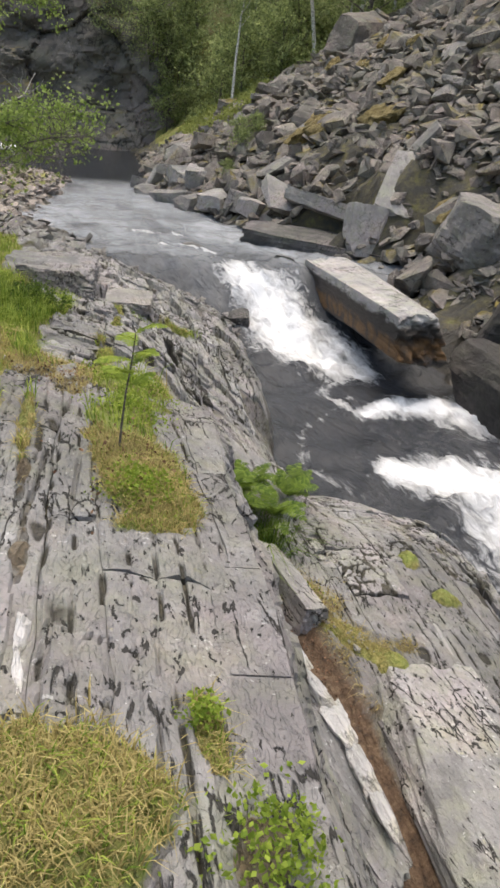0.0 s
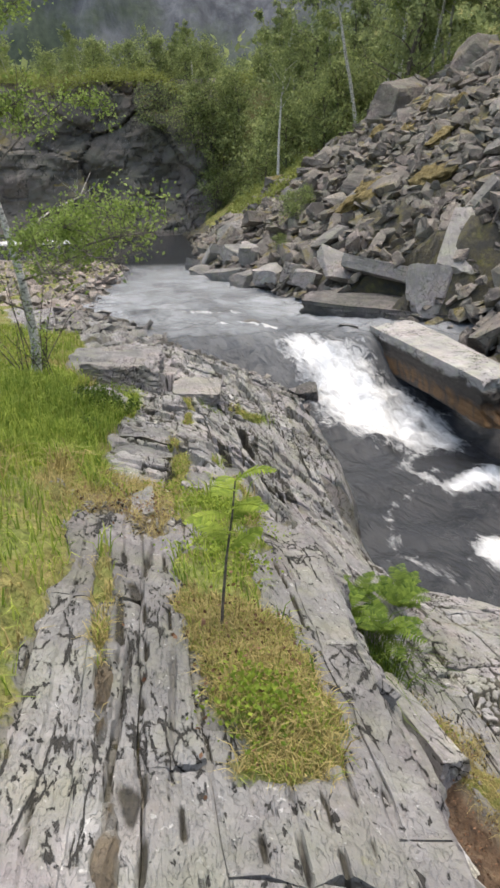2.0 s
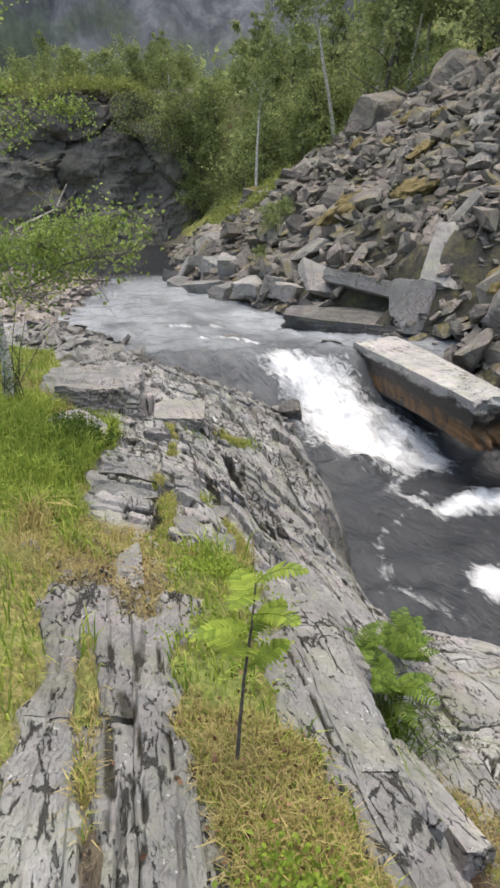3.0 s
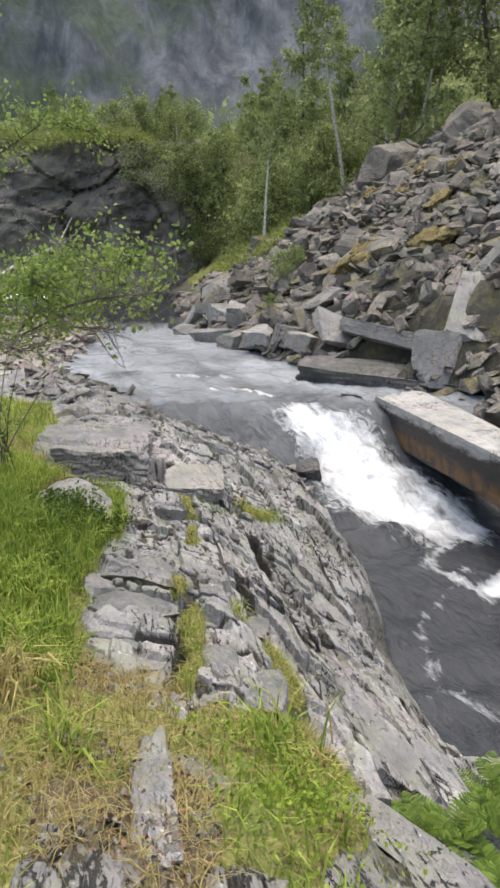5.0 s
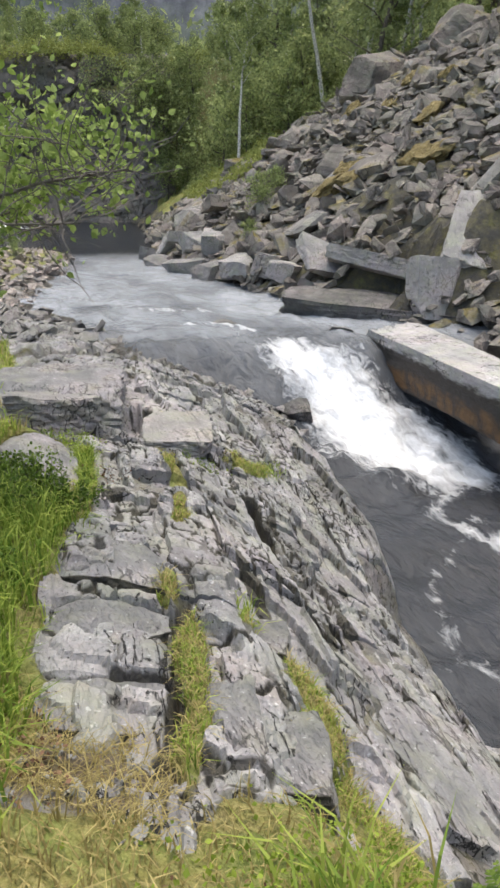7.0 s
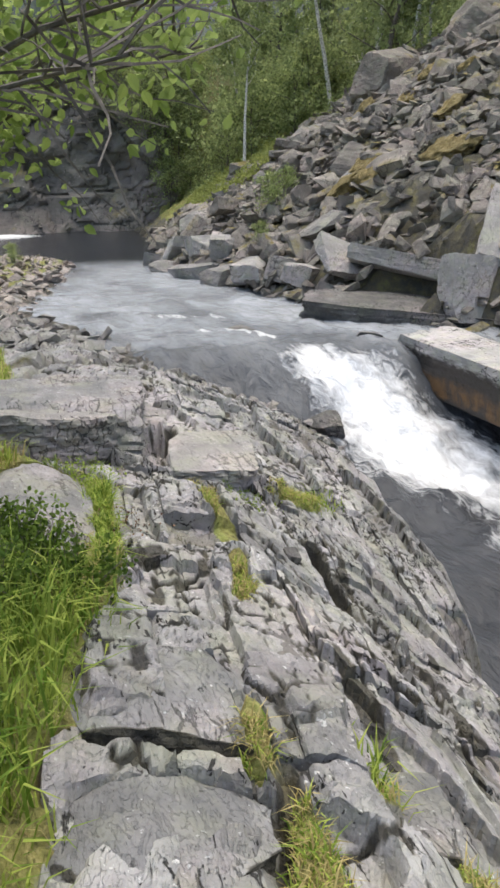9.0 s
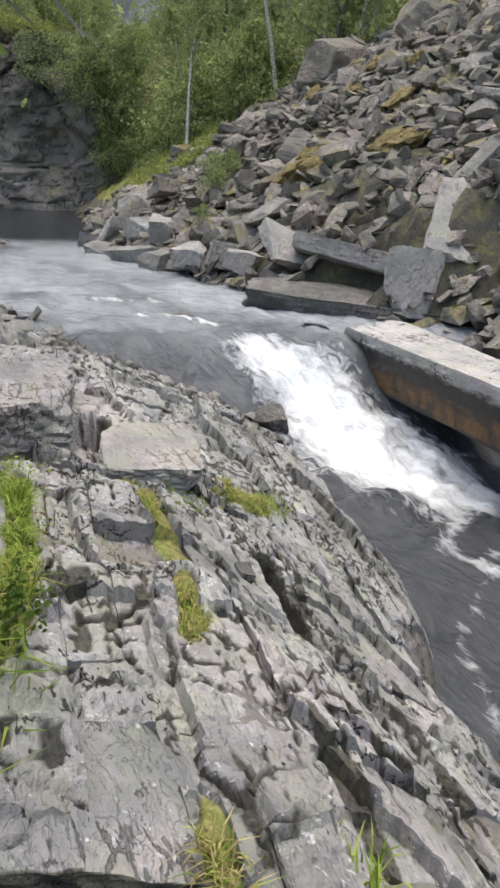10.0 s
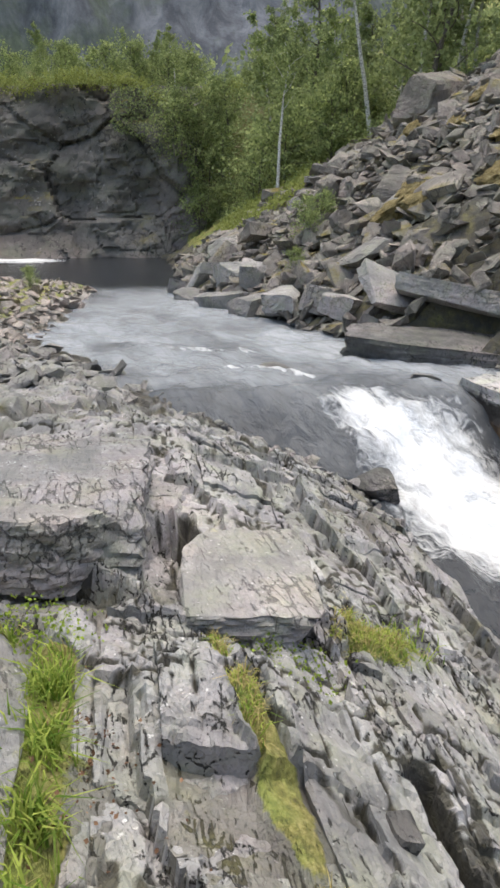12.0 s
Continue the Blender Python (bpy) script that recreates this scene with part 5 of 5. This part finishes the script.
def near_birch():
    """The birch on the grass bank, with limbs that reach out over the rock."""
    rng = np.random.default_rng(90)
    x, y = -3.35, 9.2
    z = fine_ground(x, y)
    root = tagged(new("bank_birch"), "grey-stemmed birch with sparse leaves on the bank", "tree")
    root.matrix_basis = pose(x, y, z)
    trunk = np.array([(0, 0, -0.1), (0.05, 0.02, 0.5), (0.02, 0.0, 1.1), (-0.08, 0.05, 1.7), (-0.28, 0.1, 2.5), (-0.42, 0.2, 3.4), (-0.5, 0.2, 4.6)])
    mesh_object("trunk", *tube(trunk, [0.07, 0.06, 0.052, 0.045, 0.038, 0.03, 0.015], 9), BIRCH_BARK, root, smooth=True)
    limbs = [((0.0, 0, 1.25), (0.5, -0.5, 1.4), (1.1, -1.2, 1.65), (1.55, -1.55, 1.8), (1.95, -1.75, 1.85)), ((-0.05, 0, 1.5), (0.4, -0.4, 1.75), (0.9, -1.1, 1.95), (1.35, -1.6, 2.05), (1.7, -1.9, 2.0))]
    limbs += [((0.5, -0.5, 1.4), (0.9, -0.7, 1.75), (1.5, -1.2, 1.95), (1.75, -1.4, 2.1)), ((0.9, -1.1, 1.95), (1.0, -1.5, 1.9), (1.2, -2.0, 1.95)), ((0.4, -0.4, 1.75), (0.5, -1.0, 1.8), (0.7, -1.5, 1.75))]
    limbs += [((-0.25, 0, 2.4), (0.2, 0.3, 2.9), (0.7, 0.3, 3.2), (1.2, 0.2, 3.1)), ((-0.3, 0, 2.6), (-0.9, -0.5, 3.0), (-1.4, -0.9, 3.2)), ((-0.4, 0, 3.3), (-0.1, -0.8, 3.6), (0.1, -1.3, 3.5)), ((0, 0, 0.9), (-0.5, -0.6, 1.3), (-0.9, -1.1, 1.6))]
    limbs += [((0.9, -1.1, 1.95), (1.2, -1.7, 1.75), (1.5, -2.2, 1.7), (1.85, -2.5, 1.72)), ((0.5, -1.0, 1.8), (0.8, -1.7, 1.65), (1.05, -2.3, 1.6), (1.3, -2.6, 1.62)), ((1.2, -1.7, 1.75), (1.6, -2.0, 1.85), (2.0, -2.2, 1.9))]
    limbs += [((-0.42, 0.2, 3.3), (0.2, -0.2, 3.9), (0.7, -0.5, 4.1)), ((-0.45, 0.2, 3.8), (-0.9, -0.3, 4.2), (-1.2, -0.6, 4.5)), ((-0.5, 0.2, 4.3), (-0.2, -0.3, 4.8), (0.2, -0.4, 5.0)), ((-0.3, 0.1, 2.7), (0.2, -0.5, 3.0), (0.6, -0.9, 3.1))]
    spots = []
    for k, limb in enumerate(limbs):
        limb = np.array(limb)
        mesh_object("limb", *tube(limb, np.linspace(0.011, 0.003, len(limb)), 6), BRANCH_BARK, root)
        twigs = []
        for q in range(36 if k < 5 or 8 < k < 12 else 44):
            f = rng.uniform(0.3, 1) * (len(limb) - 1)
            i = min(int(f), len(limb) - 2)
            p = limb[i] + (limb[i + 1] - limb[i]) * (f - i)
            twig = wander(rng, p, rng.normal(size=3) * (1, 1, 0.5) + (0.2, 0, 0.25), rng.uniform(0.12, 0.46), 4, 0.25)
            twigs.append(tube(twig, np.linspace(0.004, 0.0015, 5), 3))
            t = rng.uniform(0.5, 4, 24 if k < 5 else 18)
            i = np.minimum(t.astype(int), 3)
            spots.append(twig[i] + (twig[i + 1] - twig[i]) * (t - i)[:, None] + rng.normal(size=(len(t), 3)) * 0.045)
        tagged(mesh_object("twig_spray", *joined(twigs), BRANCH_BARK, root), kind="stuff")
    spots = np.concatenate(spots)
    spots = spots[((spots[:, 1] > -1.7) | (spots[:, 2] > 1.42)) & (spots[:, 1] > -2.0)]
    mesh_object("crown", *joined([broad_leaves(rng, spots, 0.038)]), LEAF, root)
    dead = np.array([(-0.1, 0.1, 1.7), (0.15, 1.0, 2.0), (0.35, 1.7, 2.15), (0.45, 2.0, 2.45)])
    mesh_object("dead_limb", *tube(dead, [0.016, 0.013, 0.01, 0.005], 6), DEAD_WOOD, root, "bare pale dead limb")
    for k in range(4):
        w = wander(rng, dead[2] + rng.normal(size=3) * 0.02, (rng.normal(), rng.normal(), 1.4), 0.4, 4, 0.35)
        mesh_object("dead_twig", *tube(w, np.linspace(0.006, 0.002, 5), 4), DEAD_WOOD, root, "bare pale dead twig")
    for k in range(18):
        w = wander(rng, (rng.normal(0, 0.1), rng.normal(0, 0.1), 0), (rng.normal(0, 0.3), rng.normal(0, 0.3), 1), rng.uniform(0.5, 1.5), 5, 0.15)
        stem = mesh_object("sucker", *tube(w, np.linspace(0.009, 0.003, 6), 5), BRANCH_BARK, root)
        t = rng.uniform(1.2, 5, 34)
        i = np.minimum(t.astype(int), 4)
        mesh_object("foliage", *joined([broad_leaves(rng, w[i] + (w[i + 1] - w[i]) * (t - i)[:, None] + rng.normal(size=(34, 3)) * 0.05, 0.032)]), LEAF, stem)


near_birch()


# Ochre moss cushions on the scree.
def moss_cushion(x, y, sx, sy, seed):
    me = rock_mesh("moss_cushion", (1.25 * sx, 1.25 * sy, 0.55), seed, 16, 26, (0.55, 0.8), 0.16)
    me.materials.append(MOSS)
    me.shade_smooth()
    ob = new("moss_cushion", me)
    ob.matrix_basis = Matrix.Translation((x, y, ground_at(x, y) + 0.32)) @ SCREE_LIE @ pose(0, 0, 0, 0, 0, 40 * seed)
    tagged(ob, "ochre moss cushion draped over scree stones", "moss", "moss cushions")


for k, (x, y, sx, sy) in enumerate([(2.4, 28.2, 1.5, 0.9), (2.9, 28.6, 1.1, 0.9), (2.9, 27.6, 1.0, 0.8), (4.7, 26.0, 1.3, 0.8), (5.0, 25.6, 1.0, 0.9), (5.5, 28.5, 1.0, 0.7), (4.9, 31.5, 1.1, 0.8), (6.0, 32.5, 1.2, 0.8), (6.6, 30.5, 1.0, 0.7), (4.0, 34.0, 1.0, 0.7), (5.9, 19.8, 1.2, 0.8)]):
    moss_cushion(x, y, sx, sy, 400 + k)


# ---- the slabs of the bedrock, each a piece of its own ----
def bank_slabs():
    rng = np.random.default_rng(600)
    c, s = math.cos(TURN), math.sin(TURN)
    cuts, a = [], -2.2
    while a < 4.6:
        cuts.append(a)
        a += rng.choice([0.16, 0.22, 0.3, 0.42, 0.5]) * rng.uniform(0.85, 1.15)

    def seam(k, b):
        return cuts[k] + 0.045 * vnoise(b * 0.7, np.full(np.shape(b), k * 3.7), 601) + 0.012 * vnoise(b * 6, np.full(np.shape(b), k * 1.3), 602)

    def gap(k, b, most):
        return 0.001 + most * np.clip(1.8 * vnoise(b * 1.7, np.full(np.shape(b), k * 5.1), 614) - 0.5, 0, 1)

    pieces = []
    for k in range(len(cuts) - 1):
        wide = cuts[k + 1] - cuts[k]
        b = rng.uniform(-0.2, 0.4)
        while b < 17:
            front = b < 4.6
            long = rng.uniform(0.9, 2.4) if front else rng.uniform(0.3, 0.95) * (0.65 + wide)
            skew0, skew1 = rng.normal(0, 0.05, 2)
            grain = 0.018 if b < 11 else 0.035
            nu, nv = max(4, int(wide / (0.009 if front else grain))), max(5, int(long / (0.026 if front else grain)))
            u, v = np.meshgrid(np.linspace(0, 1, nu + 1), np.linspace(0, 1, nv + 1))
            bb = b + 0.002 + skew0 * (u - 0.5) + v * (long - 0.004 + (skew1 - skew0) * (u - 0.5)) + 0.02 * vnoise(u * 5, np.full(np.shape(u), b * 7.3), 613)
            most = 0.006 if front else 0.02
            lo, hi = seam(k, bb) + gap(k, bb, most), seam(k + 1, bb) - gap(k + 1, bb, most)
            along_y = bb * c + lo * s
            hi = np.where(along_y < 5.0, np.minimum(hi, (crest(along_y)[0] + 0.02) * c + along_y * s - 0.02), hi) if float((lo * c - bb * s).mean()) < 0.5 else hi
            aa = lo + u * (hi - lo)
            b += long
            if float((hi - lo).min()) < 0.015:
                continue
            x, y = aa * c - bb * s, aa * s + bb * c
            mx, my = float(x.mean()), float(y.mean())
            if mx < -3.6 or mx > 3.0 or my < 0.5:
                continue
            z, kind = broad(x, y)
            grown = np.maximum(turf(x, y), soil(x, y))
            if float(grown.mean()) > 0.8 or kind.max() > 1 or np.ptp(z) > 0.35 + 0.75 * long or float((z - water_level(x, y)).min()) < 0.12:
                continue
            lift = rng.normal(0.0, 0.006 if front else 0.014) + (rng.uniform(0.02, 0.06) if not front and rng.random() < 0.1 else 0)
            tilt_u, tilt_v = rng.normal(0, 0.008 if front else 0.02, 2)
            rim = np.minimum(np.minimum(u, 1 - u) * nu, np.minimum(v, 1 - v) * nv)
            worn = np.where(rim < 0.5, (0.006 if front else 0.012) * (0.3 + abs(vnoise(x * 9, y * 9, 603)) * 1.6), 0)
            top = z + lift + tilt_u * (u - 0.5) + tilt_v * (v - 0.5) + 0.03 * fbm(x * 1.3, y * 1.3, 7) + 0.006 * fbm(x * 9, y * 9, 605, 3) - worn
            a2, b2 = aa + 0.04 * fbm(x * 2, y * 2, 606), bb + 0.08 * fbm(x * 2, y * 2, 607)
            rough = np.clip(0.7 + 1.1 * vnoise(x * 1.3, y * 1.0, 610), 0.3, 1) * (0.25 if front else 1)
            layer = np.floor(3.6 * fbm(a2 * 2.3, b2 * 1.6, 620, 4)) / 3.6
            chips = np.floor(2.4 * fbm(a2 * 6.5, b2 * 4.6, 621, 3)) / 2.4
            top = top + rough * (0.036 * layer + 0.016 * chips)
            # Dark soil and the shade of grooves and slots, put into the colour together.
            dirt_shade = np.zeros(x.shape)
            if not front:
                v2, d2 = blocks(a2, b2, 0.2, 0.5, 608)
                v4, d4 = blocks(a2 + 0.02 * vnoise(x * 12, y * 12, 615), b2, 0.085, 0.15, 609)
                some = np.clip(3 * vnoise(x * 1.7, y * 1.4, 616) + 0.1, 0, 1)
                dirt_shade = np.exp(-((d2 / 0.06) ** 2)) * np.clip(0.4 + 1.5 * vnoise(x * 3, y * 3, 617), 0, 1)
                dirt_shade = np.maximum(dirt_shade, some * np.exp(-((d4 / 0.13) ** 2)) * np.clip(0.55 + 1.8 * vnoise(x * 7, y * 5, 618), 0, 1))
                top = top + 0.035 * (v2 - 0.5) - 0.045 * np.exp(-((d2 / 0.05) ** 2)) * np.clip(0.4 + 1.5 * vnoise(x * 3, y * 3, 617), 0, 1)
                top = top + some * (0.022 * (v4 - 0.6) - 0.022 * np.exp(-((d4 / 0.09) ** 2)) * np.clip(0.5 + 1.5 * vnoise(x * 7, y * 5, 618), 0, 1))
            row = vnoise(a2 * 5.5, b2 * 0.35, 622)
            slot = np.clip(5 * (vnoise(a2 * 13, b2 * (6 if front else 4.5), 623) - 0.38), 0, 1) * np.clip(4 * (row + (0.4 if front else 0.25) * rough - 0.32), 0, 1)
            if front:
                lane = aa / 0.095 + 0.35 * vnoise(bb * 0.6, np.full(bb.shape, 3.3), 624) + 0.12 * vnoise(bb * 4, aa * 4, 625)
                rib, which = np.floor(lane), np.round(lane)
                off = abs(lane - which) * 0.095
                top = top + 0.02 * (hash2(rib, rib * 0 + 5.0) - 0.5) * np.clip(1.0 - (x + 0.4) / 0.5, 0.25, 1)
                broken = np.clip(2.2 * vnoise(bb * 3.6, which * 3.7, 626) + 2.6 * vnoise(bb * 13, which * 1.9, 627) - 0.4, 0, 1)
                line = np.exp(-((off / (0.006 + 0.008 * np.clip(vnoise(bb * 7, which * 2.3, 628), 0, 1))) ** 2)) * broken
                slot = np.maximum(0.8 * slot, line)
            top = top - (0.03 if front else 0.02) * slot - 0.4 * np.clip(4 * gully(x, y) - 1, 0, 1) * (kind == 1) - cracked(x, y) - hollowed(x, y) - (0.03 if front else 0.08) * np.clip(5 * grown - 2.5, 0, 1)
            dirt_shade = np.clip(np.maximum(np.maximum(1.25 * dirt_shade, 1.2 * slot), cracked(x, y) / 0.06), 0, 1)
            n, m = nu + 1, nv + 1
            ring = [i for i in range(n)] + [j * n + nu for j in range(1, m)] + [nv * n + i for i in range(nu - 1, -1, -1)] + [j * n for j in range(nv - 1, 0, -1)]
            p = np.stack([x, y, top], -1).reshape(-1, 3)
            skirt = p[ring] - (0, 0, 0.3)
            q = (np.arange(nv)[:, None] * n + np.arange(nu)).ravel()
            faces = np.stack([q, q + 1, q + n + 1, q + n], 1).tolist()
            for i in range(len(ring)):
                j = (i + 1) % len(ring)
                faces.append([ring[j], ring[i], n * m + i, n * m + j])
            # The skirts carry the shade of the gaps in their colour.
            pieces.append((abs(mx + 1.0) * 0.6 + 0.25 * my, np.concatenate([p, skirt]), faces, np.concatenate([dirt_shade.ravel(), np.full(len(ring), 0.6)]), SMOOTH if front else ROCK))
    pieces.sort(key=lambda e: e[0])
    for _, v, f, dirt_shade, rock in pieces[:300]:
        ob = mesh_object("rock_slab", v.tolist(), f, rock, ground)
        ob.data.attributes.new("joint", "FLOAT", "POINT").data.foreach_set("value", dirt_shade.astype(np.float32))
    if pieces[300:]:
        far = mesh_object("outer_slabs", *joined([(v, f) for _, v, f, _, _ in pieces[300:]]), ROCK, ground)
        tagged(far, kind="stuff")
        far.data.attributes.new("joint", "FLOAT", "POINT").data.foreach_set("value", np.concatenate([e[3] for e in pieces[300:]]).astype(np.float32))
    return len(pieces)


def face_slabs():
    """The steep broken face of the bank above the ledge."""
    rng = np.random.default_rng(640)
    for band in range(6):
        y0 = 0.5 + rng.uniform(0, 0.3)
        while y0 < 4.7:
            y1 = min(y0 + rng.uniform(0.5, 1.3), 5.0)
            nu, nv = int((y1 - y0) / 0.03), 11
            u, v = np.meshgrid(np.linspace(0, 1, nu + 1), np.linspace(0, 1, nv + 1))
            y = y0 + 0.004 + u * (y1 - y0 - 0.008)
            cx, cz, fall = crest(y)
            deep = (band + v + 0.1 * vnoise(y * 2, np.full(np.shape(y), band * 1.7), 641)) * 0.34
            rim = np.minimum(np.minimum(u, 1 - u) * nu, np.minimum(v, 1 - v) * nv)
            out = 0.03 + rng.normal(0, 0.02) + 0.07 * np.floor(3 * fbm(y * 1.6 + deep * 0.5, deep * 3.2, 642, 4)) / 3 + 0.02 * fbm(y * 6, deep * 9, 643, 3) - np.where(rim < 0.5, 0.03, 0)
            x = cx + deep / np.maximum(fall, 1.8) + out * np.clip(deep / 0.12, 0.15, 1)
            z = cz - 0.015 - deep
            p = np.stack([x, y, z], -1).reshape(-1, 3)
            n = nu + 1
            ring = [i for i in range(n)] + [j * n + nu for j in range(1, nv + 1)] + [nv * n + i for i in range(nu - 1, -1, -1)] + [j * n for j in range(nv - 1, 0, -1)]
            q = (np.arange(nv)[:, None] * n + np.arange(nu)).ravel()
            faces = np.stack([q, q + n, q + n + 1, q + 1], 1).tolist()
            for i in range(len(ring)):
                j = (i + 1) % len(ring)
                faces.append([ring[i], ring[j], len(p) + j, len(p) + i])
            mesh_object("face_slab", np.concatenate([p, p[ring] - (0.22, 0, 0)]).tolist(), faces, SMOOTH, ground)
            y0 = y1


bank_slabs()
face_slabs()


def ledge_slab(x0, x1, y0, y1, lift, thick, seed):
    """A flat layer of rock whose broken front, coloured near-black, faces down the bank."""
    x, y = 0.5 * (x0 + x1), 0.5 * (y0 + y1)
    me = rock_mesh("ledge_slab", (x1 - x0, y1 - y0, thick), seed, 30, 9, (0.82, 1.0), 0.035)
    me.materials.append(LICHEN)
    # Faces turned down the bank get the near-black colour.
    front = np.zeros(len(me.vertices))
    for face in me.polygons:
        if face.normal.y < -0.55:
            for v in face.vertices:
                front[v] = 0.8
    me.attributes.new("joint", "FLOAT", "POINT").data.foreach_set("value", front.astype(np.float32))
    ob = new("ledge_slab", me)
    ob.matrix_basis = pose(x, y, ground_at(x, y) + lift - 0.5 * thick, -8, 13, 6)
    ob.parent = ground


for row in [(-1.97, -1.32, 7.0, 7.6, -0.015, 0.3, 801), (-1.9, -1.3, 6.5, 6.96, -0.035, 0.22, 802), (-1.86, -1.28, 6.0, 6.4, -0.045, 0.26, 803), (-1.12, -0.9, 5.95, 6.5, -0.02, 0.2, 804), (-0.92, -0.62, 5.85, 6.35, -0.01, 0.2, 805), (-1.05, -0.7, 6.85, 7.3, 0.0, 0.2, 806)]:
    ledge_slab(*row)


def quartz_vein(points, wide, seed):
    """Short white pieces of a vein, end to end."""
    for k, (p, q) in enumerate(zip(points, points[1:])):
        p, q = Vector(p), Vector(q)
        d = q - p
        me = rock_mesh("quartz_vein", (wide * (0.8 + 0.3 * (k % 3)), d.length * 1.08, 0.05), seed + k, 12, 9, (0.62, 1.0), 0.1)
        me.materials.append(QUARTZ)
        ob = new("quartz_vein", me)
        ob.matrix_basis = pose(*((p + q) / 2), math.degrees(math.atan2(d.z, math.hypot(d.x, d.y))), 0, math.degrees(math.atan2(-d.x, d.y)))
        ob.parent = ground


quartz_vein([(-0.47, 1.22, 3.145), (-0.5, 1.36, 3.15), (-0.53, 1.5, 3.155), (-0.56, 1.66, 3.16)], 0.028, 91)
quartz_vein([(1.1, 2.5, 0.98), (1.0, 2.72, 1.07), (0.88, 2.95, 1.19), (0.76, 3.14, 1.29), (0.62, 3.3, 1.42), (0.52, 3.42, 1.54)], 0.1, 95)
